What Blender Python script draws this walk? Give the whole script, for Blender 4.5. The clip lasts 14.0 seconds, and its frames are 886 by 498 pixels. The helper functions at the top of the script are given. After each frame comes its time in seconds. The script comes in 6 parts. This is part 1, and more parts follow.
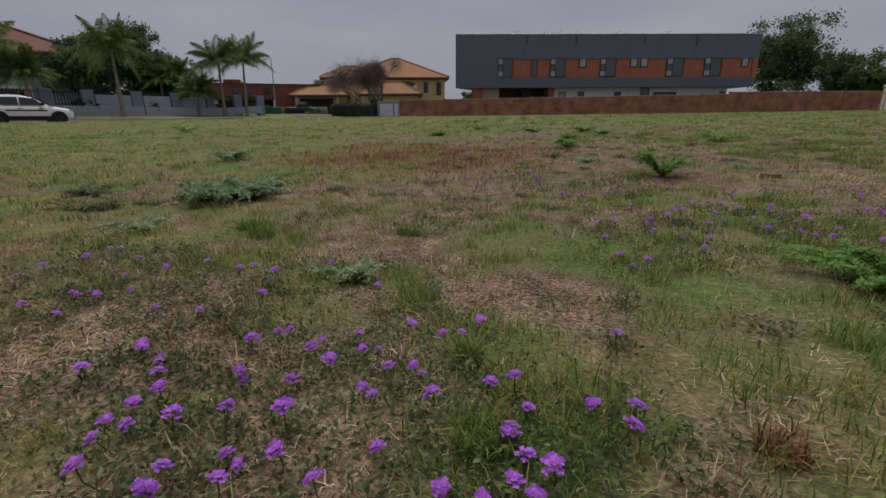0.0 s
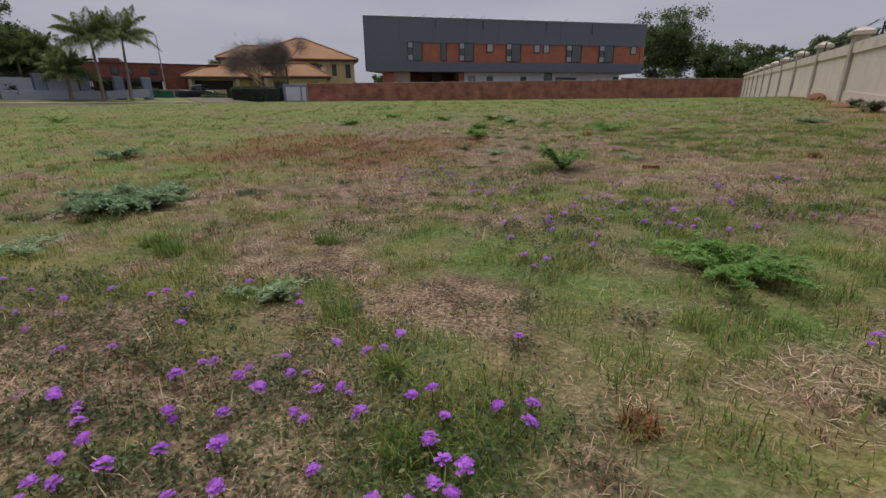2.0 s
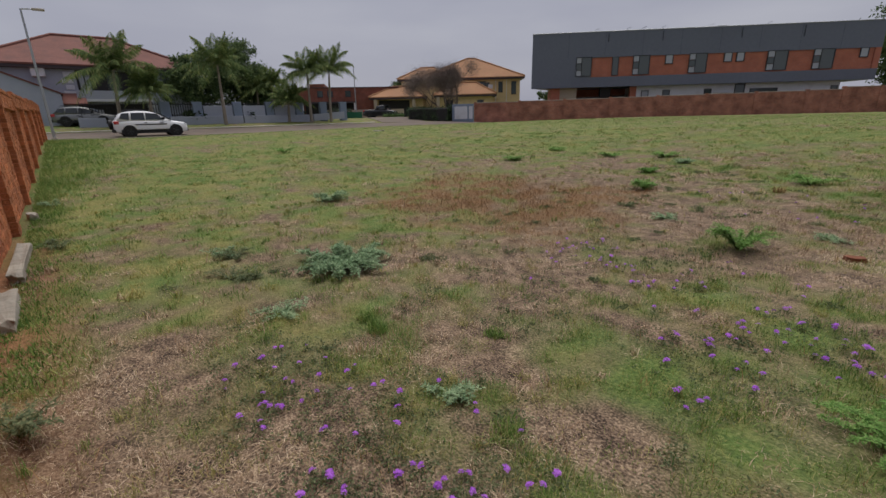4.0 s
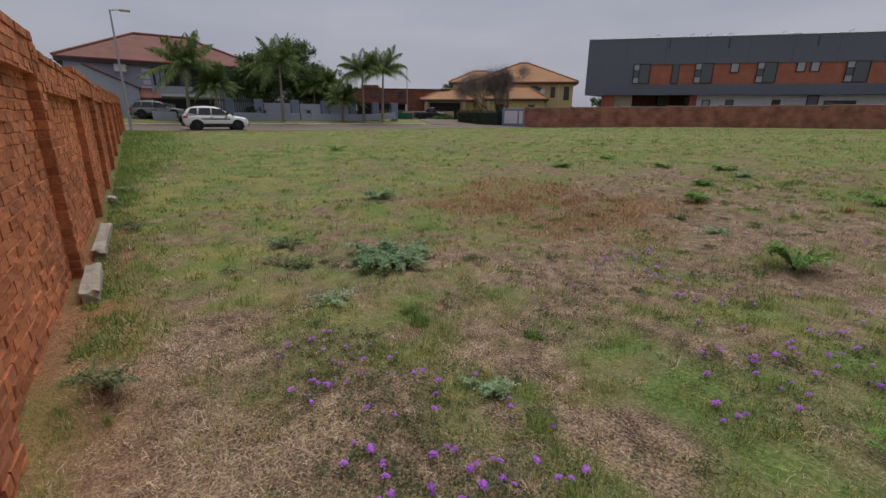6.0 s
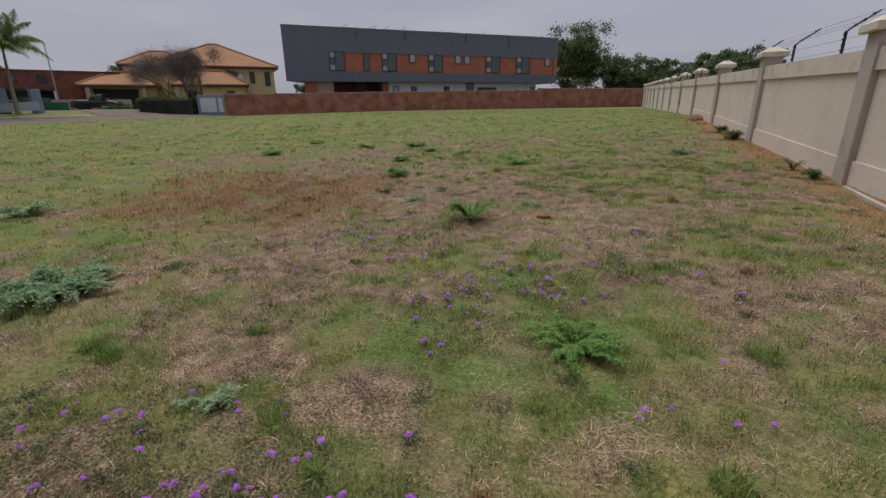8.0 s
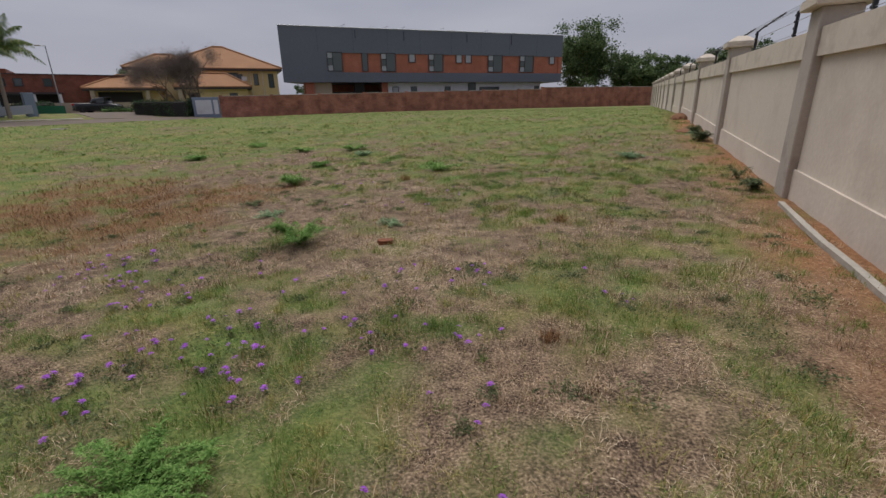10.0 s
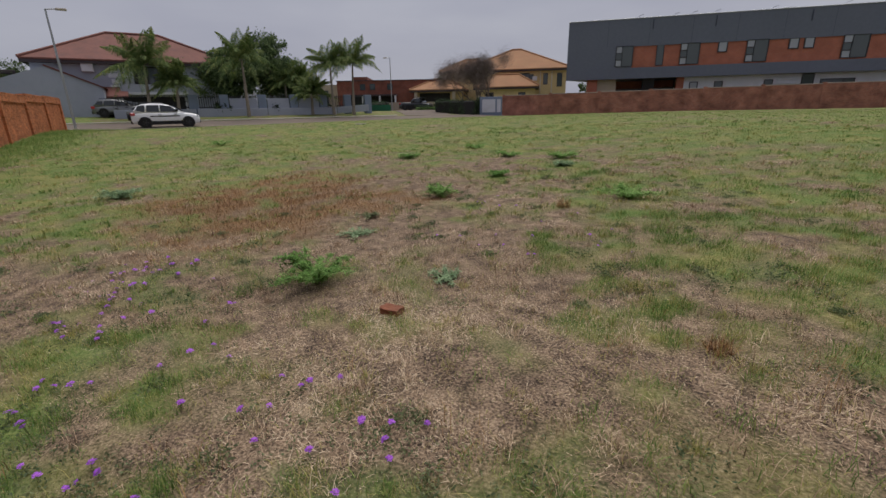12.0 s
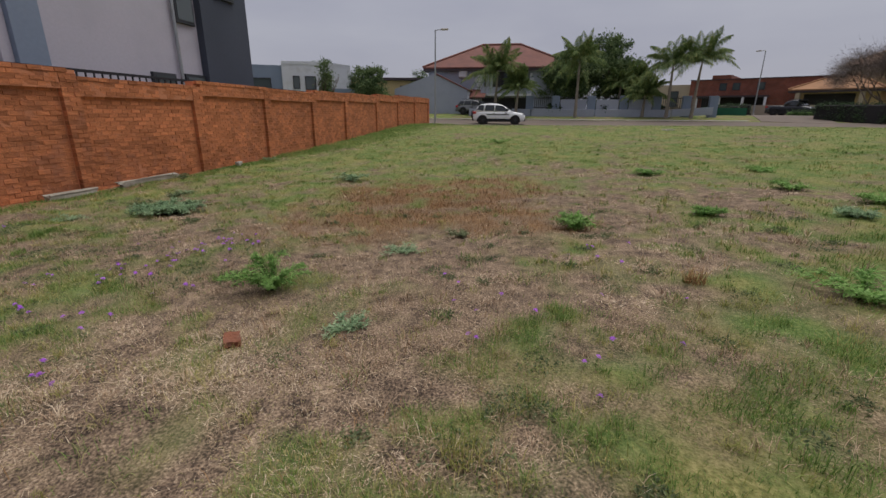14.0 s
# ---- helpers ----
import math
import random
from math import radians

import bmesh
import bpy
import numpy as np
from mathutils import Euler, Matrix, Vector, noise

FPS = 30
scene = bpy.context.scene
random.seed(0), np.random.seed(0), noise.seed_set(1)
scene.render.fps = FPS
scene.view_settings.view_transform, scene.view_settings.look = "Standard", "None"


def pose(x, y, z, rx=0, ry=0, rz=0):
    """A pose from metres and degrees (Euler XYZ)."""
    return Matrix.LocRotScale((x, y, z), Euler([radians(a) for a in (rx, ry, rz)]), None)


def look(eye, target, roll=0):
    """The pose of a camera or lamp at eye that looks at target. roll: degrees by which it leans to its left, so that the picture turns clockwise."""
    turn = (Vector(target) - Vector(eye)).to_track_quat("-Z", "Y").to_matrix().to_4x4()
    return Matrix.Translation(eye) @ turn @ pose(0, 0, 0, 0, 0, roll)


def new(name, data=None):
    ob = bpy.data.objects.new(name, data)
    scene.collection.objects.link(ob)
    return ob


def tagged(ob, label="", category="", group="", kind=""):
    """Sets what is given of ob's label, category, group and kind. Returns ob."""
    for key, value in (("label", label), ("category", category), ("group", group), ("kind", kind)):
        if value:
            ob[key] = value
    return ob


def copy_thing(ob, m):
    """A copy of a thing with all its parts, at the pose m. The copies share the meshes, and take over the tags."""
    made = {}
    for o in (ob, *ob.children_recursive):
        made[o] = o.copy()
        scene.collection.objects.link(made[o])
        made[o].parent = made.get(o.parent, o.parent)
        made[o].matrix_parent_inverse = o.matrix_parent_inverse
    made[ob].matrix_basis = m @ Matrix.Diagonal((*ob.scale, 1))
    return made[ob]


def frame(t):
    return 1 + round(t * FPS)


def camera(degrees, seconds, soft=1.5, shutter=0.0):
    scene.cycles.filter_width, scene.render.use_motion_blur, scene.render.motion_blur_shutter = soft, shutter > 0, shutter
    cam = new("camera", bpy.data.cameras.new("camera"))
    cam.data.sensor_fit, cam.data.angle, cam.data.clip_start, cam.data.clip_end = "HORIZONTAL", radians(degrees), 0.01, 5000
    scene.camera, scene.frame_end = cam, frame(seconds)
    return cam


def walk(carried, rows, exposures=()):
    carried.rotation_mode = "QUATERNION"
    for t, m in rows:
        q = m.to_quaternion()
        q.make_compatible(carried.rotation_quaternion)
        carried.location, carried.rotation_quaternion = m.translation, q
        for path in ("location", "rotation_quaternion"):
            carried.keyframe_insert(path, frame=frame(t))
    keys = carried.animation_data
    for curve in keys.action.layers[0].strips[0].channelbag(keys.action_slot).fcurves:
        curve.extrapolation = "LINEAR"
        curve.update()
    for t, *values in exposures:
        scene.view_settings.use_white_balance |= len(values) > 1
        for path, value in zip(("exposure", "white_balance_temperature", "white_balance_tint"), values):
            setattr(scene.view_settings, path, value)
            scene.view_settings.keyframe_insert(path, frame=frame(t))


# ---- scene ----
cam = camera(90.0, 14.0)
PATH = [
    (0, (4.91, 4.297, -0.227), (3.664, 5.757, -0.788), -0.5),
    (0.5, (4.936, 4.288, -0.17), (3.785, 5.819, -0.748), -0.5),
    (1, (4.97, 4.294, -0.104), (3.92, 5.887, -0.704), -0.1),
    (1.5, (4.987, 4.268, -0.073), (4.022, 5.907, -0.693), -0.1),
    (2, (4.975, 4.235, -0.071), (4.033, 5.883, -0.702), -0.5),
    (2.5, (4.956, 4.244, -0.085), (4.002, 5.885, -0.714), -0.6),
    (3, (4.94, 4.218, 0.156), (3.843, 5.77, -0.469), -1.3),
    (3.5, (4.987, 4.097, 0.519), (3.669, 5.471, -0.092), -1.4),
    (4, (5.055, 3.971, 0.683), (3.594, 5.208, 0.106), -1.3),
    (4.2, (5.08, 3.919, 0.687), (3.578, 5.11, 0.117), -1.3),
    (6.3, (5.16, 3.875, 0.689), (3.581, 4.966, 0.125), 0.5),
    (6.5, (5.177, 3.892, 0.691), (3.68, 5.091, 0.124), 0.2),
    (7, (5.232, 3.931, 0.693), (4.002, 5.397, 0.113), -0.5),
    (7.5, (5.276, 3.961, 0.68), (4.336, 5.621, 0.077), -0.5),
    (8, (5.305, 3.981, 0.648), (4.629, 5.759, 0.03), -0.7),
    (8.2, (5.309, 3.979, 0.631), (4.707, 5.782, 0.01), -0.6),
    (10.3, (7.029, 6.253, 0.598), (6.207, 7.971, -0.014), -1.5),
    (10.5, (7.037, 6.466, 0.61), (6.052, 8.097, 0.001), -1.6),
    (11, (7.08, 7.1, 0.628), (5.689, 8.405, 0.026), -1.2),
    (11.5, (7.225, 7.873, 0.638), (5.67, 8.975, 0.037), -1.3),
    (12, (7.282, 8.669, 0.606), (5.664, 9.676, 0.007), -1.1),
    (12.5, (7.216, 9.436, 0.62), (5.386, 9.975, 0.030), 0.2),
    (13, (7.121, 10.207, 0.621), (5.215, 10.201, 0.028), 0.7),
    (13.5, (7.007, 10.991, 0.647), (5.118, 10.737, 0.054), 0.8),
    (14, (6.896, 11.778, 0.659), (5.016, 11.453, 0.072), 0.4),
]
walk(cam, [(t, look(eye, target, roll)) for t, eye, target, roll in PATH], [(0, 0.38), (0.5, 0.62), (1.2, 0.77), (2.5, 0.77), (4, 0.73), (14, 0.73)])
# ---- world and light: a dull overcast day ----
world = bpy.data.worlds.new("overcast_sky")
scene.world = world
world.use_nodes = True
wn, wl = world.node_tree.nodes, world.node_tree.links
wn.clear()
w_out = wn.new("ShaderNodeOutputWorld")
w_bg = wn.new("ShaderNodeBackground")
w_sky = wn.new("ShaderNodeTexSky")
w_sky.sky_type = 'NISHITA'
w_sky.sun_disc = False
w_sky.sun_elevation = radians(72)
w_sky.sun_rotation = radians(-45)
w_sky.dust_density = 4.0
w_mul = wn.new("ShaderNodeMix")
w_mul.data_type, w_mul.blend_type = 'RGBA', 'MULTIPLY'
w_mul.inputs[0].default_value = 1.0
w_mul.inputs[7].default_value = (0.1, 0.1, 0.1, 1)
w_tc = wn.new("ShaderNodeTexCoord")
w_map = wn.new("ShaderNodeMapping")
w_map.inputs["Scale"].default_value = (1.2, 1.2, 4.5)
w_noise = wn.new("ShaderNodeTexNoise")
w_noise.inputs["Scale"].default_value = 1.6
w_noise.inputs["Detail"].default_value = 4
w_ramp = wn.new("ShaderNodeValToRGB")
w_ramp.color_ramp.elements[0].position, w_ramp.color_ramp.elements[0].color = 0.30, (0.345, 0.352, 0.435, 1)
w_ramp.color_ramp.elements[1].position, w_ramp.color_ramp.elements[1].color = 0.72, (0.455, 0.460, 0.525, 1)
w_mix = wn.new("ShaderNodeMix")
w_mix.data_type = 'RGBA'
w_mix.inputs[0].default_value = 0.9
wl.new(w_sky.outputs[0], w_mul.inputs[6])
wl.new(w_tc.outputs["Generated"], w_map.inputs["Vector"])
wl.new(w_map.outputs[0], w_noise.inputs["Vector"])
wl.new(w_noise.outputs[0], w_ramp.inputs[0])
wl.new(w_mul.outputs[2], w_mix.inputs[6])
wl.new(w_ramp.outputs[0], w_mix.inputs[7])
wl.new(w_mix.outputs[2], w_bg.inputs["Color"])
w_bg.inputs["Strength"].default_value = 0.57
wl.new(w_bg.outputs[0], w_out.inputs[0])

sun_data = bpy.data.lights.new("sun", 'SUN')
sun_data.energy, sun_data.angle, sun_data.color = 1.6, radians(60), (1.0, 0.955, 0.885)
sun = new("sun", sun_data)
sun.matrix_world = look((0, 0, 40), (9, -9, 0))


# ---- materials ----
def mat(name, base, rough=0.8, metal=0.0, vary=0.12, grain=30.0, bump=0.15, patch=0.6, dirt=None, spec=0.3, island=0.0, obj=0.0):
    """A surface: base colour varied at two scales, a fine relief, and an optional stain colour."""
    m = bpy.data.materials.new(name)
    m.use_nodes = True
    nt = m.node_tree
    b = nt.nodes["Principled BSDF"]
    b.inputs["Roughness"].default_value = rough
    b.inputs["Metallic"].default_value = metal
    b.inputs["Specular IOR Level"].default_value = spec
    tc = nt.nodes.new("ShaderNodeTexCoord")
    fine = nt.nodes.new("ShaderNodeTexNoise")
    fine.inputs["Scale"].default_value, fine.inputs["Detail"].default_value = grain, 5
    wide = nt.nodes.new("ShaderNodeTexNoise")
    wide.inputs["Scale"].default_value, wide.inputs["Detail"].default_value = patch, 4
    nt.links.new(tc.outputs["Object"], fine.inputs["Vector"])
    nt.links.new(tc.outputs["Object"], wide.inputs["Vector"])
    add = nt.nodes.new("ShaderNodeMath")
    add.operation = 'ADD'
    nt.links.new(fine.outputs[0], add.inputs[0])
    nt.links.new(wide.outputs[0], add.inputs[1])
    last = add
    for amount, kind, out in ((island, "ShaderNodeNewGeometry", "Random Per Island"), (obj, "ShaderNodeObjectInfo", "Random")):
        if amount:
            src = nt.nodes.new(kind)
            mul = nt.nodes.new("ShaderNodeMath")
            mul.operation = 'MULTIPLY_ADD'
            nt.links.new(src.outputs[out], mul.inputs[0])
            mul.inputs[1].default_value = amount
            nt.links.new(last.outputs[0], mul.inputs[2])
            sub = nt.nodes.new("ShaderNodeMath")
            sub.operation = 'SUBTRACT'
            nt.links.new(mul.outputs[0], sub.inputs[0])
            sub.inputs[1].default_value = amount / 2
            last = sub
    rng = nt.nodes.new("ShaderNodeMapRange")
    rng.inputs[1].default_value, rng.inputs[2].default_value = 0.5, 1.5
    rng.inputs[3].default_value, rng.inputs[4].default_value = 1 - 2 * vary, 1 + 2 * vary
    nt.links.new(last.outputs[0], rng.inputs[0])
    hsv = nt.nodes.new("ShaderNodeHueSaturation")
    hsv.inputs["Color"].default_value = (*base, 1)
    nt.links.new(rng.outputs[0], hsv.inputs["Value"])
    colour = hsv.outputs[0]
    if dirt:
        stain = nt.nodes.new("ShaderNodeTexNoise")
        stain.inputs["Scale"].default_value, stain.inputs["Detail"].default_value = patch * 3, 6
        nt.links.new(tc.outputs["Object"], stain.inputs["Vector"])
        r2 = nt.nodes.new("ShaderNodeMapRange")
        r2.inputs[1].default_value, r2.inputs[2].default_value = 0.50, 0.72
        r2.inputs[3].default_value, r2.inputs[4].default_value = 0.0, 0.7
        nt.links.new(stain.outputs[0], r2.inputs[0])
        mx = nt.nodes.new("ShaderNodeMix")
        mx.data_type = 'RGBA'
        nt.links.new(r2.outputs[0], mx.inputs[0])
        nt.links.new(colour, mx.inputs[6])
        mx.inputs[7].default_value = (*dirt, 1)
        colour = mx.outputs[2]
    nt.links.new(colour, b.inputs["Base Color"])
    if bump:
        bp = nt.nodes.new("ShaderNodeBump")
        bp.inputs["Strength"].default_value = bump
        bp.inputs["Distance"].default_value = 0.02
        nt.links.new(fine.outputs[0], bp.inputs["Height"])
        nt.links.new(bp.outputs[0], b.inputs["Normal"])
    return m


def ramp_mat(name, stops, rough=0.75, patch=0.8, trans=0.0):
    """Blades, leaves and petals: each island takes its own colour out of a ramp, shifted by a wide noise."""
    m = bpy.data.materials.new(name)
    m.use_nodes = True
    nt = m.node_tree
    b = nt.nodes["Principled BSDF"]
    b.inputs["Roughness"].default_value = rough
    b.inputs["Specular IOR Level"].default_value = 0.25
    geo = nt.nodes.new("ShaderNodeNewGeometry")
    wide = nt.nodes.new("ShaderNodeTexNoise")
    wide.inputs["Scale"].default_value, wide.inputs["Detail"].default_value = patch, 3
    nt.links.new(geo.outputs["Position"], wide.inputs["Vector"])
    mul = nt.nodes.new("ShaderNodeMath")
    mul.operation = 'MULTIPLY_ADD'
    nt.links.new(wide.outputs[0], mul.inputs[0])
    mul.inputs[1].default_value = 1.3
    mul.inputs[2].default_value = -0.65
    add = nt.nodes.new("ShaderNodeMath")
    add.operation = 'ADD'
    add.use_clamp = True
    nt.links.new(mul.outputs[0], add.inputs[0])
    nt.links.new(geo.outputs["Random Per Island"], add.inputs[1])
    rp = nt.nodes.new("ShaderNodeValToRGB")
    el = rp.color_ramp.elements
    while len(el) < len(stops):
        el.new(0.5)
    for e, (p, c) in zip(el, stops):
        e.position, e.color = p, (*c, 1)
    nt.links.new(add.outputs[0], rp.inputs[0])
    nt.links.new(rp.outputs[0], b.inputs["Base Color"])
    if trans:
        glow = nt.nodes.new("ShaderNodeBsdfTranslucent")
        both = nt.nodes.new("ShaderNodeMixShader")
        both.inputs[0].default_value = trans
        nt.links.new(rp.outputs[0], glow.inputs["Color"])
        nt.links.new(b.outputs[0], both.inputs[1])
        nt.links.new(glow.outputs[0], both.inputs[2])
        nt.links.new(both.outputs[0], nt.nodes["Material Output"].inputs["Surface"])
    return m


def glass_mat(name, tint, rough=0.06):
    m = bpy.data.materials.new(name)
    m.use_nodes = True
    b = m.node_tree.nodes["Principled BSDF"]
    b.inputs["Base Color"].default_value = (*tint, 1)
    b.inputs["Roughness"].default_value = rough
    b.inputs["Specular IOR Level"].default_value = 0.6
    return m


def brick_mat(name, c1, c2, mortar, scale=1.0, low=0.72, high=1.25):
    """Far brickwork: courses too small to be told apart one by one."""
    m = mat(name, c1, 0.9, vary=0.1, grain=25, bump=0.2, patch=0.7)
    nt = m.node_tree
    b = nt.nodes["Principled BSDF"]
    tc = nt.nodes.new("ShaderNodeTexCoord")
    sep = nt.nodes.new("ShaderNodeSeparateXYZ")
    com = nt.nodes.new("ShaderNodeCombineXYZ")
    nt.links.new(tc.outputs["Object"], sep.inputs[0])
    sm = nt.nodes.new("ShaderNodeMath")
    nt.links.new(sep.outputs[0], sm.inputs[0])
    nt.links.new(sep.outputs[1], sm.inputs[1])
    nt.links.new(sm.outputs[0], com.inputs[0])
    nt.links.new(sep.outputs[2], com.inputs[1])
    br = nt.nodes.new("ShaderNodeTexBrick")
    br.inputs["Scale"].default_value = scale
    br.inputs["Brick Width"].default_value, br.inputs["Row Height"].default_value = 0.23, 0.085
    br.inputs["Mortar Size"].default_value = 0.008
    br.inputs["Color1"].default_value, br.inputs["Color2"].default_value = (*c1, 1), (*c2, 1)
    br.inputs["Mortar"].default_value = (*mortar, 1)
    nt.links.new(com.outputs[0], br.inputs["Vector"])
    wide = nt.nodes.new("ShaderNodeTexNoise")
    wide.inputs["Scale"].default_value, wide.inputs["Detail"].default_value = 0.9, 6
    nt.links.new(tc.outputs["Object"], wide.inputs["Vector"])
    rng = nt.nodes.new("ShaderNodeMapRange")
    rng.inputs[1].default_value, rng.inputs[2].default_value = 0.3, 0.7
    rng.inputs[3].default_value, rng.inputs[4].default_value = low, high
    nt.links.new(wide.outputs[0], rng.inputs[0])
    hsv = nt.nodes.new("ShaderNodeHueSaturation")
    nt.links.new(br.outputs[0], hsv.inputs["Color"])
    nt.links.new(rng.outputs[0], hsv.inputs["Value"])
    nt.links.new(hsv.outputs[0], b.inputs["Base Color"])
    return m


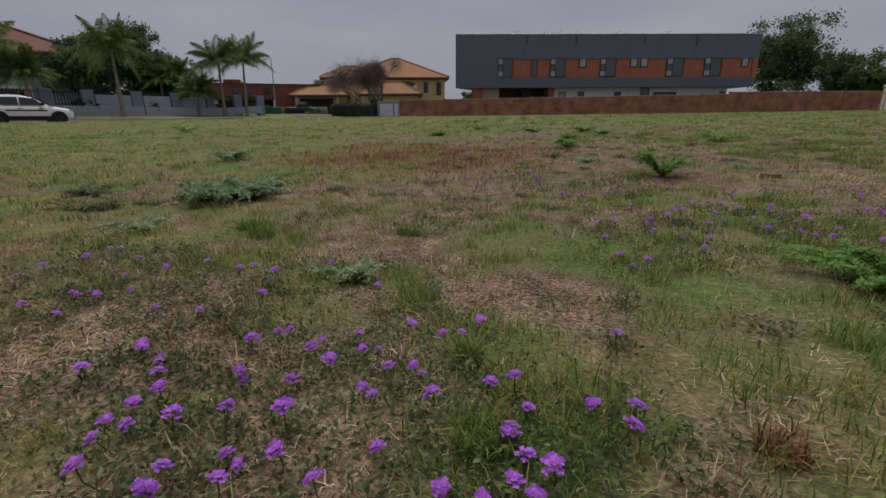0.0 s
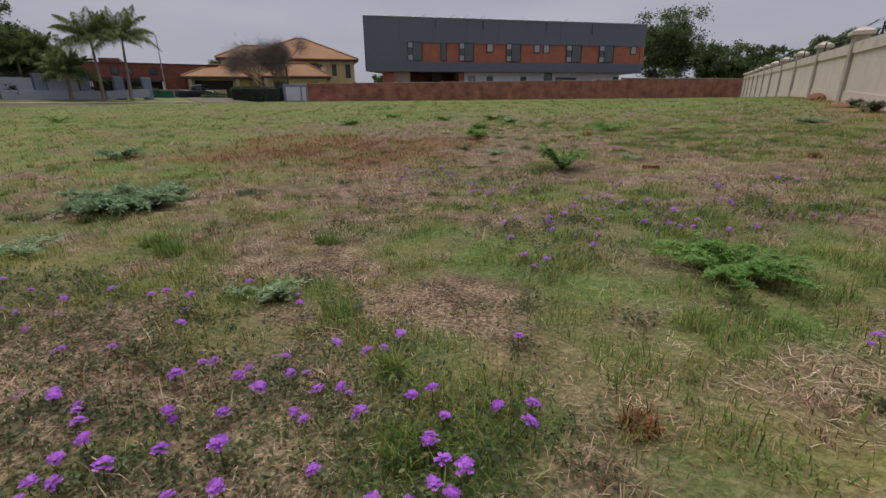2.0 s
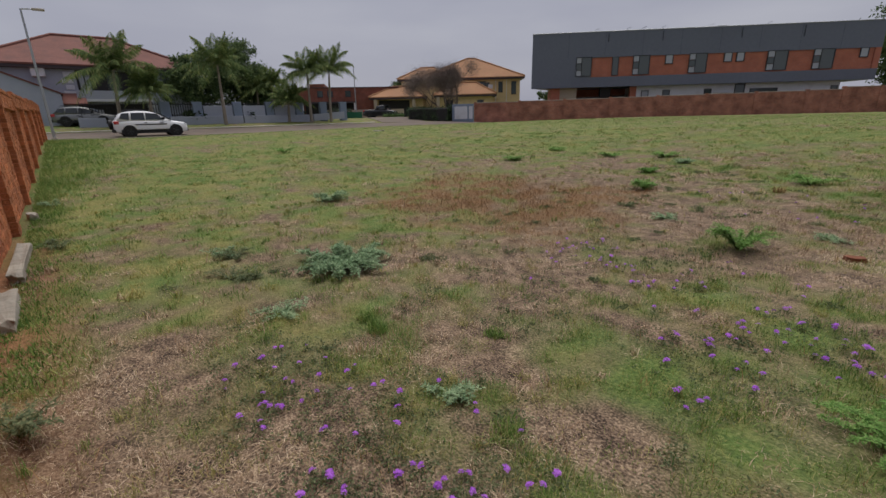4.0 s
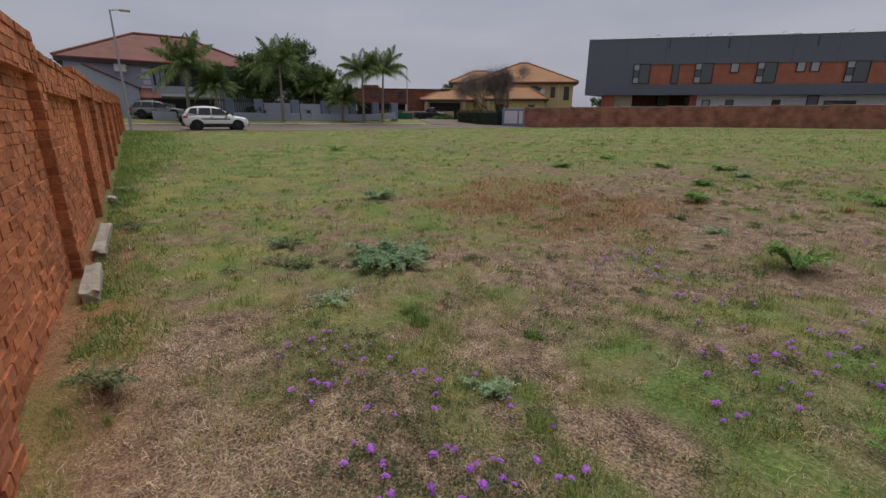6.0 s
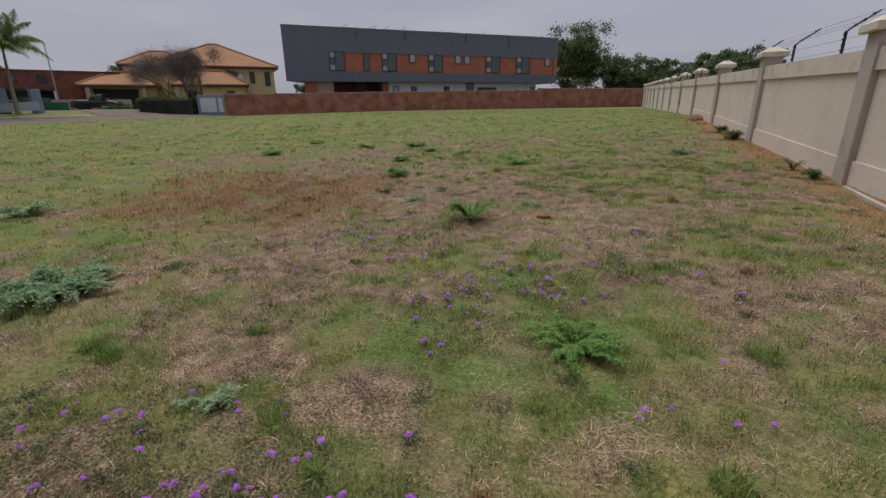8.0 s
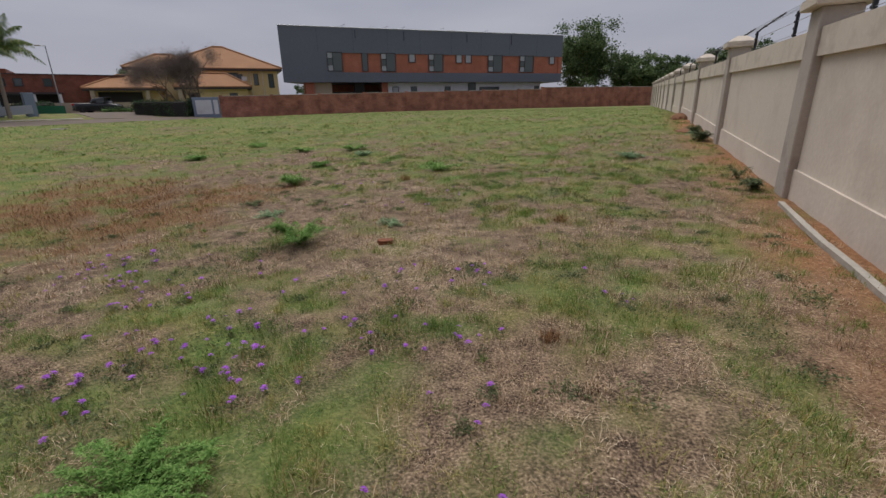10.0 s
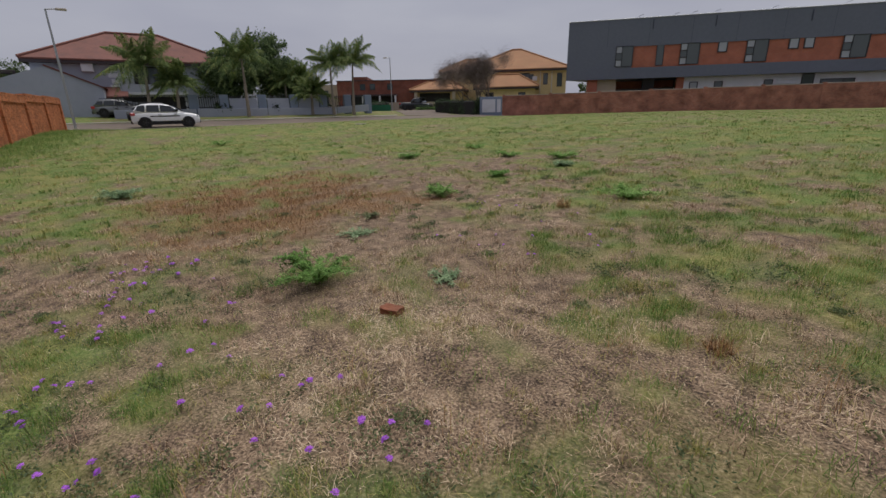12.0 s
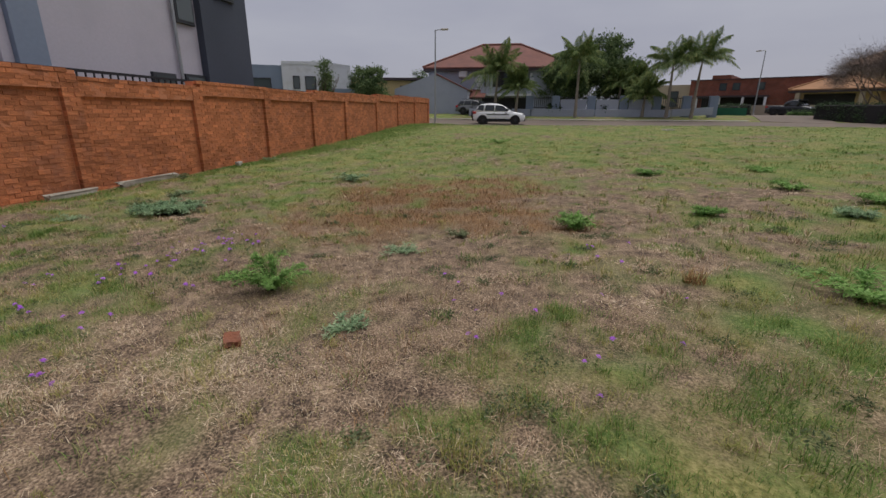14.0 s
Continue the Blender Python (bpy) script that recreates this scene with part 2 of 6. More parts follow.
M = dict(
    brick=mat("orange_clay_brick", (0.54, 0.195, 0.085), 0.92, vary=0.24, grain=40, bump=0.5, patch=1.4, dirt=(0.34, 0.14, 0.085), island=0.5, obj=0.55),
    mortar=mat("sandy_mortar", (0.52, 0.21, 0.11), 0.95, vary=0.15, grain=50, bump=0.4, patch=1.2),
    farbrick=brick_mat("weathered_red_brick", (0.255, 0.098, 0.07), (0.36, 0.145, 0.098), (0.34, 0.20, 0.16), low=0.6, high=1.4),
    orangebrick=brick_mat("orange_facing_brick", (0.45, 0.155, 0.098), (0.39, 0.13, 0.085), (0.36, 0.18, 0.14), low=0.85, high=1.12),
    housebrick=brick_mat("brown_red_house_brick", (0.20, 0.065, 0.045), (0.25, 0.085, 0.055), (0.18, 0.10, 0.08)),
    coping=mat("concrete_coping", (0.42, 0.34, 0.30), 0.9, vary=0.2, grain=20, dirt=(0.16, 0.12, 0.11)),
    beige=mat("beige_painted_plaster", (0.64, 0.57, 0.50), 0.88, vary=0.05, grain=18, bump=0.2, patch=0.5, dirt=(0.53, 0.46, 0.40)),
    beige_trim=mat("beige_plaster_trim", (0.60, 0.53, 0.455), 0.88, vary=0.06, grain=25, bump=0.2, patch=0.9, dirt=(0.38, 0.32, 0.28)),
    pier=mat("grey_beige_pier_paint", (0.43, 0.385, 0.345), 0.88, vary=0.06, grain=25, bump=0.2, patch=0.9, dirt=(0.26, 0.22, 0.20)),
    cladding=mat("dark_slate_grey_cladding", (0.128, 0.143, 0.188), 0.55, vary=0.06, grain=3, bump=0.03, patch=0.12, spec=0.4),
    white=mat("white_wall_paint", (0.62, 0.63, 0.68), 0.8, vary=0.05, grain=12, bump=0.06, patch=0.4, dirt=(0.5, 0.5, 0.52)),
    greywall=mat("pale_grey_wall_paint", (0.36, 0.385, 0.465), 0.82, vary=0.04, grain=14, bump=0.08, patch=0.35, dirt=(0.32, 0.345, 0.42)),
    lilac=mat("lilac_grey_wall_paint", (0.45, 0.43, 0.50), 0.85, vary=0.04, grain=16, bump=0.1, patch=0.3, dirt=(0.40, 0.385, 0.45)),
    charcoal=mat("charcoal_wall_paint", (0.06, 0.069, 0.096), 0.85, vary=0.12, grain=20, bump=0.15, patch=0.5),
    bluegrey=mat("blue_grey_paint", (0.20, 0.245, 0.33), 0.7, vary=0.05, grain=12, bump=0.05),
    yellow=mat("cream_yellow_wall_paint", (0.62, 0.475, 0.255), 0.85, vary=0.05, grain=12, bump=0.06, patch=0.4, dirt=(0.5, 0.38, 0.22)),
    tan=mat("tan_wall_paint", (0.42, 0.35, 0.27), 0.85, vary=0.06, grain=12, bump=0.06, patch=0.4),
    redtile=mat("red_brown_roof_tile", (0.165, 0.068, 0.055), 0.8, vary=0.16, grain=6, bump=0.3, patch=0.5, dirt=(0.115, 0.055, 0.05)),
    ochretile=mat("ochre_orange_roof_tile", (0.31, 0.162, 0.082), 0.8, vary=0.14, grain=6, bump=0.3, patch=0.4, dirt=(0.34, 0.15, 0.08)),
    fascia=mat("dark_brown_fascia", (0.06, 0.045, 0.05), 0.6, vary=0.1),
    frame=mat("dark_window_frame", (0.04, 0.043, 0.05), 0.45, vary=0.05, bump=0.0),
    glass=glass_mat("grey_window_glass", (0.075, 0.09, 0.095)),
    glass_light=glass_mat("pale_curtained_glass", (0.34, 0.36, 0.40), 0.15),
    # near-black that puts the shade of openings and recesses into colour
    dark=mat("near_black", (0.03, 0.028, 0.028), 0.8, vary=0.1),
    steel=mat("galvanised_steel", (0.36, 0.37, 0.39), 0.45, metal=0.7, vary=0.06, bump=0.02),
    blacksteel=mat("black_painted_steel", (0.022, 0.023, 0.028), 0.5, vary=0.1, bump=0.02),
    asphalt=mat("grey_brown_asphalt", (0.145, 0.118, 0.10), 0.92, vary=0.12, grain=25, bump=0.3, patch=0.25, dirt=(0.20, 0.15, 0.115)),
    concrete=mat("pale_concrete", (0.42, 0.39, 0.35), 0.9, vary=0.12, grain=20, bump=0.3, dirt=(0.26, 0.23, 0.2)),
    bark=mat("grey_brown_bark", (0.15, 0.115, 0.09), 0.9, vary=0.25, grain=18, bump=0.8, patch=1.5),
    palmbark=mat("ringed_grey_palm_bark", (0.27, 0.23, 0.19), 0.9, vary=0.2, grain=14, bump=0.8, patch=2.0),
    carpaint=mat("white_car_paint", (0.74, 0.75, 0.78), 0.25, vary=0.01, bump=0.0, spec=0.6),
    blackpaint=mat("black_car_paint", (0.018, 0.019, 0.024), 0.22, vary=0.02, bump=0.0, spec=0.6),
    silverpaint=mat("silver_car_paint", (0.22, 0.225, 0.23), 0.35, metal=0.5, vary=0.02, bump=0.0),
    plastic=mat("black_plastic_trim", (0.02, 0.02, 0.022), 0.6, vary=0.05, bump=0.0),
    rubber=mat("tyre_rubber", (0.022, 0.021, 0.021), 0.9, vary=0.1),
    alloy=mat("grey_alloy_rim", (0.06, 0.06, 0.065), 0.4, metal=0.8, vary=0.05, bump=0.0),
    carglass=glass_mat("tinted_car_glass", (0.03, 0.035, 0.04), 0.04),
    redlamp=glass_mat("red_tail_lamp_lens", (0.42, 0.03, 0.03), 0.15),
    headlamp=glass_mat("clear_headlamp_lens", (0.42, 0.44, 0.46), 0.08),
    soil=mat("orange_soil", (0.20, 0.10, 0.058), 0.95, vary=0.2, grain=30, bump=0.6, patch=1.5),
    stone=mat("weathered_grey_stone", (0.33, 0.30, 0.255), 0.92, vary=0.2, grain=18, bump=0.5, patch=3, dirt=(0.22, 0.19, 0.155)),
    netting=mat("green_shade_netting", (0.018, 0.10, 0.06), 0.8, vary=0.2),
    oldbrick=mat("dull_broken_brick", (0.22, 0.085, 0.05), 0.95, vary=0.25, grain=40, bump=0.6, patch=6, dirt=(0.14, 0.075, 0.055)),
    straw=ramp_mat("dry_straw", [(0.0, (0.14, 0.094, 0.066)), (0.4, (0.35, 0.242, 0.16)), (0.75, (0.54, 0.40, 0.27)), (1.0, (0.72, 0.595, 0.44))]),
    green=ramp_mat("fresh_green_grass", [(0.0, (0.075, 0.145, 0.03)), (0.4, (0.135, 0.235, 0.055)), (0.75, (0.225, 0.325, 0.08)), (1.0, (0.42, 0.40, 0.17))], trans=0.25),
    olive=ramp_mat("yellow_green_grass", [(0.0, (0.15, 0.185, 0.048)), (0.5, (0.29, 0.29, 0.08)), (1.0, (0.50, 0.42, 0.18))], trans=0.25),
    russet=ramp_mat("russet_seeding_grass", [(0.0, (0.13, 0.07, 0.042)), (0.5, (0.26, 0.135, 0.058)), (1.0, (0.40, 0.24, 0.11))]),
    herb=ramp_mat("dark_green_herb_leaves", [(0.0, (0.08, 0.115, 0.06)), (0.5, (0.15, 0.19, 0.095)), (1.0, (0.25, 0.27, 0.14))], trans=0.3),
    weed=ramp_mat("bright_green_weed_leaves", [(0.0, (0.10, 0.22, 0.052)), (0.5, (0.19, 0.36, 0.09)), (1.0, (0.32, 0.48, 0.16))], trans=0.4),
    greyweed=ramp_mat("blue_green_weed_leaves", [(0.0, (0.14, 0.24, 0.125)), (0.5, (0.265, 0.385, 0.22)), (1.0, (0.40, 0.51, 0.31))], trans=0.35),
    petal=ramp_mat("violet_petals", [(0.0, (0.23, 0.05, 0.43)), (0.5, (0.37, 0.095, 0.62)), (1.0, (0.52, 0.19, 0.76))], patch=3.0, trans=0.2),
    stem=ramp_mat("green_stem", [(0.0, (0.07, 0.10, 0.035)), (1.0, (0.14, 0.17, 0.06))]),
    leaf=ramp_mat("tree_leaves", [(0.0, (0.045, 0.078, 0.036)), (0.5, (0.098, 0.15, 0.06)), (1.0, (0.18, 0.235, 0.095))], patch=0.5, trans=0.25),
    hedge=ramp_mat("hedge_leaves", [(0.0, (0.022, 0.045, 0.02)), (0.5, (0.046, 0.084, 0.034)), (1.0, (0.085, 0.13, 0.055))], patch=0.8),
    frond=ramp_mat("palm_frond_leaflets", [(0.0, (0.065, 0.11, 0.038)), (0.55, (0.13, 0.195, 0.062)), (1.0, (0.28, 0.30, 0.105))], patch=0.6, trans=0.35),
    twig=mat("grey_brown_twigs", (0.18, 0.145, 0.13), 0.9, vary=0.2, grain=10, bump=0.2),
)


# ---- building blocks ----
def part(name, bm, material, parent=None, label=""):
    """Links a bmesh as one mesh object, under a thing if one is given."""
    me = bpy.data.meshes.new(name)
    bm.normal_update()
    bm.to_mesh(me)
    bm.free()
    me.materials.append(material)
    ob = new(name, me)
    if parent is not None:
        ob.parent = parent
    if label:
        tagged(ob, label)
    return ob


def thing(name, m, label, category, group="", kind=""):
    ob = new(name)
    ob.matrix_world = m
    ob.empty_display_size = 0.1
    return tagged(ob, label, category, group, kind)


def box(bm, x0, x1, y0, y1, z0, z1, bevel=0.0):
    """A block, with its edges rounded off where a bevel is given."""
    tmp = bmesh.new()
    bmesh.ops.create_cube(tmp, size=1, matrix=Matrix.Translation(((x0 + x1) / 2, (y0 + y1) / 2, (z0 + z1) / 2)) @ Matrix.Diagonal((abs(x1 - x0), abs(y1 - y0), abs(z1 - z0), 1)))
    if bevel:
        bmesh.ops.bevel(tmp, geom=tmp.edges[:], offset=bevel, segments=1, affect='EDGES')
    merge(bm, tmp)
    return bm


def merge(bm, tmp):
    at = {}
    for v in tmp.verts:
        at[v] = bm.verts.new(v.co)
    for f in tmp.faces:
        bm.faces.new([at[v] for v in f.verts])
    tmp.free()


def block(x0, x1, y0, y1, z0, z1, bevel=0.0):
    return box(bmesh.new(), x0, x1, y0, y1, z0, z1, bevel)


def tube(bm, points, radii, sides=8):
    """A tapering round bar along points."""
    rings = []
    for i, p in enumerate(points):
        a, b = points[max(0, i - 1)], points[min(len(points) - 1, i + 1)]
        d = (Vector(b) - Vector(a)).normalized()
        s = d.orthogonal().normalized()
        w = d.cross(s)
        r = radii[i] if hasattr(radii, "__len__") else radii
        rings.append([bm.verts.new(Vector(p) + r * (math.cos(k * math.tau / sides) * s + math.sin(k * math.tau / sides) * w)) for k in range(sides)])
    for i in range(len(rings) - 1):
        # keep successive rings facing one another
        base = min(range(sides), key=lambda k: (rings[i + 1][k].co - rings[i][0].co).length)
        rings[i + 1] = rings[i + 1][base:] + rings[i + 1][:base]
        for k in range(sides):
            bm.faces.new((rings[i][k], rings[i][(k + 1) % sides], rings[i + 1][(k + 1) % sides], rings[i + 1][k]))
    bm.faces.new(rings[0][::-1])
    bm.faces.new(rings[-1])
    return bm


def prism(outline, axis, a, b):
    """A shape drawn as (u, z) outline, drawn out from a to b along x or y."""
    bm = bmesh.new()
    place = (lambda u, z, s: (s, u, z)) if axis == "x" else (lambda u, z, s: (u, s, z))
    first = [bm.verts.new(place(u, z, a)) for u, z in outline]
    last = [bm.verts.new(place(u, z, b)) for u, z in outline]
    n = len(outline)
    bm.faces.new(first)
    bm.faces.new(last[::-1])
    for i in range(n):
        bm.faces.new((first[(i + 1) % n], first[i], last[i], last[(i + 1) % n]))
    bmesh.ops.recalc_face_normals(bm, faces=bm.faces[:])
    return bm


def soup(name, verts, faces, material, label="", category="", parent=None, kind="stuff"):
    """Very many small pieces joined in one mesh, from arrays of triangles."""
    me = bpy.data.meshes.new(name)
    n = len(faces)
    me.vertices.add(len(verts))
    me.vertices.foreach_set("co", np.asarray(verts, dtype=np.float32).ravel())
    me.loops.add(3 * n)
    me.loops.foreach_set("vertex_index", np.asarray(faces, dtype=np.int32).ravel())
    me.polygons.add(n)
    me.polygons.foreach_set("loop_start", np.arange(0, 3 * n, 3, dtype=np.int32))
    me.update(calc_edges=True)
    me.materials.append(material)
    ob = new(name, me)
    if parent is not None:
        ob.parent = parent
    return tagged(ob, label, category, kind=kind)


# ---- the lie of the land ----
def smooth(u):
    u = np.clip(u, 0.0, 1.0)
    return u * u * (3 - 2 * u)


def land(x, y):
    """Height of the ground, shaped to fit the camera's view: a shallow hollow where one stands, rising to the street
    and beyond it.
    """
    x, y = np.asarray(x, float), np.asarray(y, float)
    z = -0.92 * (1 - smooth((np.hypot(x, y - 2.0) - 3) / 30))
    z = z - 0.32 * smooth((-22 - x) / 10) + 0.9 * smooth((-33.5 - x) / 14) + 0.5 * smooth((y - 60) / 60) * smooth((-30 - x) / 10)
    # pit added under the camera's start, to gain eye height there
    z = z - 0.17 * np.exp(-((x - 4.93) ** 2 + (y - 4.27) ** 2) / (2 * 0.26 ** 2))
    z = z + 0.016 * np.sin(x * 2.1 + 0.7 * np.sin(y * 1.3)) * np.cos(y * 1.7) + 0.01 * np.sin(x * 5.3 + y * 3.1)
    return z


def lie(x, y):
    return float(land(x, y))


GRID = np.random.RandomState(7).rand(4, 64, 64)


def patchy(x, y, scale, layer=0):
    """Smooth random patches between 0 and 1."""
    x, y = np.asarray(x, float) / scale, np.asarray(y, float) / scale
    i, j = np.floor(x).astype(int), np.floor(y).astype(int)
    u, v = smooth(x - i), smooth(y - j)
    g = GRID[layer]
    a, b = g[i % 64, j % 64], g[(i + 1) % 64, j % 64]
    c, d = g[i % 64, (j + 1) % 64], g[(i + 1) % 64, (j + 1) % 64]
    return (a * (1 - u) + b * u) * (1 - v) + (c * (1 - u) + d * u) * v


# bare and green spots of the lot: x, y, radius
BARE = [(1.7, 3.85, 0.5), (2.55, 3.95, 0.6), (1.5, 5.5, 0.45), (3.4, 5.9, 0.5), (3.55, 4.75, 0.35), (4.3, 5.6, 0.45), (2.7, 5.7, 0.4), (2.3, 11.5, 0.8),
        (3.6, 9.1, 0.5), (4.8, 11.0, 0.8), (5.3, 11.5, 0.8), (2.3, 13.2, 0.8), (4.6, 12.2, 0.6), (5.0, 9.0, 0.6), (2.6, 7.6, 0.5), (5.9, 9.1, 0.7),
        (6.4, 9.6, 0.8), (4.2, 11.5, 0.6), (6.5, 11.6, 0.9), (3.3, 8.3, 0.35), (6.2, 7.4, 0.7), (7.3, 8.6, 0.9), (5.5, 5.1, 0.6), (6.2, 5.6, 0.6), (5.1, 5.7, 0.35), (7.8, 6.5, 0.8)]
LUSH = [(4.3, 8.1, 0.45), (3.3, 7.4, 0.55), (2.6, 7.0, 0.45), (1.3, 9.4, 0.6), (-2.6, 4.8, 1.6), (-0.6, 4.5, 0.9), (1.2, 3.7, 0.5), (4.0, 6.7, 0.5),
        (4.7, 7.7, 0.6), (1.7, 4.9, 0.45), (3.5, 6.3, 0.3), (4.6, 13.2, 0.7), (2.2, 5.2, 0.4), (0.3, 5.0, 0.8), (4.4, 9.4, 0.4), (6.5, 13.2, 1.0),
        (7.0, 11.8, 0.5), (5.1, 6.2, 0.5), (3.9, 5.55, 0.3), (4.7, 6.0, 0.4), (-1.5, 6.6, 1.0), (-6.0, 6.0, 3.0), (2.0, 16.5, 2.0)]


def spotted(x, y, places):
    """How far a point lies in any of some ragged round spots, 0 to 1."""
    wob = 0.8 + 0.5 * patchy(x, y, 0.23, 2)
    out = np.zeros_like(np.asarray(x, float))
    for px, py, r in places:
        out = np.maximum(out, np.exp(-((x - px) ** 2 + (y - py) ** 2) / (r * wob) ** 2))
    return out


def lushness(x, y):
    """How green the lot is: patchy and dry close by, greener towards the street and the far wall."""
    x, y = np.asarray(x, float), np.asarray(y, float)
    n = 0.30 * patchy(x, y, 0.8, 0) + 0.42 * patchy(x, y, 0.27, 1) + 0.28 * patchy(x + 0.4 * y, y, 2.6, 2)
    far = smooth((np.hypot(x - 5, y - 7) - 5) / 13)
    dry = 0.22 * smooth((y - 5.5) / 2.5) * smooth(x / 3) * smooth((16.5 - y) / 4)
    edge = 0.2 * smooth((5.2 - y) / 1.5) * smooth((1 - x) / 2)
    return np.clip((n - 0.48) * 3.2 + 0.29 + 0.62 * far + edge - dry + 0.27 * spotted(x, y, LUSH) - 0.27 * spotted(x, y, BARE), 0, 1)


def russet(x, y):
    """The stretch of russet grass."""
    d = np.hypot((x + 1.0) / 2.9, (y - 10.4) / 2.6) + 0.7 * (patchy(x, y, 0.9, 3) - 0.5)
    return np.clip((1.05 - d) * 2.2, 0, 1) * (0.3 + 0.7 * smooth((patchy(x, y, 0.28, 1) - 0.25) * 2.5))


# ---- ground ----
def steps(fine0, fine1, step, mid0, mid1, mstep, far):
    a = np.arange(fine0, fine1, step)
    m0, m1 = np.arange(mid0, fine0, mstep), np.arange(fine1, mid1, mstep)
    g = [mid1 + 2 * 1.5 ** k for k in range(16)]
    h = [mid0 - 2 * 1.5 ** k for k in range(16)]
    return np.array([v for v in h[::-1] if v > -far] + list(m0) + list(a) + list(m1) + [v for v in g if v < far])


gx, gy = steps(-5, 9.5, 0.11, -56, 30, 0.7, 1500), steps(2.6, 18, 0.11, -20, 95, 0.8, 1500)
GX, GY = np.meshgrid(gx, gy, indexing="ij")
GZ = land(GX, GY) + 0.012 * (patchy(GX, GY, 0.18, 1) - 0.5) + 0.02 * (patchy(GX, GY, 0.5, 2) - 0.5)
nx, ny = GX.shape
gi = np.arange(nx * ny).reshape(nx, ny)
q = np.stack([gi[:-1, :-1], gi[1:, :-1], gi[1:, 1:], gi[:-1, 1:]], -1).reshape(-1, 4)
tri = np.concatenate([q[:, [0, 1, 2]], q[:, [0, 2, 3]]])

ground_mat = bpy.data.materials.new("dry_lot_soil_and_grass")
ground_mat.use_nodes = True
nt = ground_mat.node_tree
gb = nt.nodes["Principled BSDF"]
gb.inputs["Roughness"].default_value = 0.95
gb.inputs["Specular IOR Level"].default_value = 0.15
geo = nt.nodes.new("ShaderNodeNewGeometry")


def noise_node(scale, detail=5):
    n = nt.nodes.new("ShaderNodeTexNoise")
    n.inputs["Scale"].default_value, n.inputs["Detail"].default_value = scale, detail
    nt.links.new(geo.outputs["Position"], n.inputs["Vector"])
    return n


def ramp_node(src, stops):
    r = nt.nodes.new("ShaderNodeValToRGB")
    while len(r.color_ramp.elements) < len(stops):
        r.color_ramp.elements.new(0.5)
    for e, (p, c) in zip(r.color_ramp.elements, stops):
        e.position, e.color = p, (*c, 1)
    nt.links.new(src, r.inputs[0])
    return r.outputs[0]


def mix_node(fac, a, b):
    m = nt.nodes.new("ShaderNodeMix")
    m.data_type = 'RGBA'
    nt.links.new(fac, m.inputs[0])
    nt.links.new(a, m.inputs[6])
    nt.links.new(b, m.inputs[7])
    return m.outputs[2]


def attr_node(name):
    a = nt.nodes.new("ShaderNodeAttribute")
    a.attribute_name = name
    return a.outputs["Fac"]


clod = nt.nodes.new("ShaderNodeMath")
clod.operation = 'MULTIPLY_ADD'
nt.links.new(noise_node(7, 5).outputs[0], clod.inputs[0])
clod.inputs[1].default_value = 0.55
nt.links.new(noise_node(70, 6).outputs[0], clod.inputs[2])
litter = ramp_node(clod.outputs[0], [(0.58, (0.042, 0.031, 0.025)), (0.72, (0.137, 0.097, 0.071)), (0.87, (0.28, 0.203, 0.141)), (1.02, (0.445, 0.335, 0.238))])
turf_a = ramp_node(noise_node(38, 6).outputs[0], [(0.30, (0.06, 0.105, 0.032)), (0.5, (0.12, 0.18, 0.05)), (0.70, (0.21, 0.255, 0.085))])
turf_b = ramp_node(noise_node(30, 6).outputs[0], [(0.30, (0.12, 0.125, 0.045)), (0.5, (0.22, 0.215, 0.075)), (0.70, (0.34, 0.30, 0.13))])
patches = nt.nodes.new("ShaderNodeMapRange")
patches.inputs[1].default_value, patches.inputs[2].default_value = 0.40, 0.62
nt.links.new(noise_node(1.7, 7).outputs[0], patches.inputs[0])
turf = mix_node(patches.outputs[0], turf_a, turf_b)
rust = ramp_node(noise_node(40, 6).outputs[0], [(0.30, (0.11, 0.066, 0.038)), (0.5, (0.20, 0.122, 0.066)), (0.72, (0.31, 0.205, 0.11))])
earth = ramp_node(noise_node(24, 6).outputs[0], [(0.30, (0.20, 0.10, 0.055)), (0.5, (0.31, 0.155, 0.08)), (0.72, (0.40, 0.225, 0.125))])
gc = mix_node(attr_node("lush"), litter, turf)
gc = mix_node(attr_node("rust"), gc, rust)
gc = mix_node(attr_node("earth"), gc, earth)
nt.links.new(gc, gb.inputs["Base Color"])
gbump = nt.nodes.new("ShaderNodeBump")
gbump.inputs["Strength"].default_value, gbump.inputs["Distance"].default_value = 0.9, 0.03
nt.links.new(noise_node(60, 8).outputs[0], gbump.inputs["Height"])
nt.links.new(gbump.outputs[0], gb.inputs["Normal"])

ground = soup("ground", np.stack([GX, GY, GZ], -1).reshape(-1, 3), tri, ground_mat, "patchy dry grass lot with bare straw-littered soil", "ground", kind="structure")
ground.data.polygons.foreach_set("use_smooth", np.ones(len(tri), dtype=bool))


def wall_line(x):
    """Face of the orange brick wall."""
    return 3.75 - 0.0153 * (np.asarray(x, float) + 32)


beige_side = smooth((GX - 7.7) / 1.0) * smooth((40 - GY) / 15)
red_side = smooth((wall_line(GX) + 0.75 - GY) / 0.6) * smooth((GX + 6) / 5)
for key, values in (("lush", lushness(GX, GY)), ("rust", 1.0 * russet(GX, GY)), ("earth", np.clip((beige_side + red_side) * (0.35 + patchy(GX, GY, 0.7, 3)), 0, 1) * (GX < 8.95) * (GY > 2.9))):
    at = ground.data.attributes.new(key, 'FLOAT', 'POINT')
    at.data.foreach_set("value", np.asarray(values, dtype=np.float32).ravel())


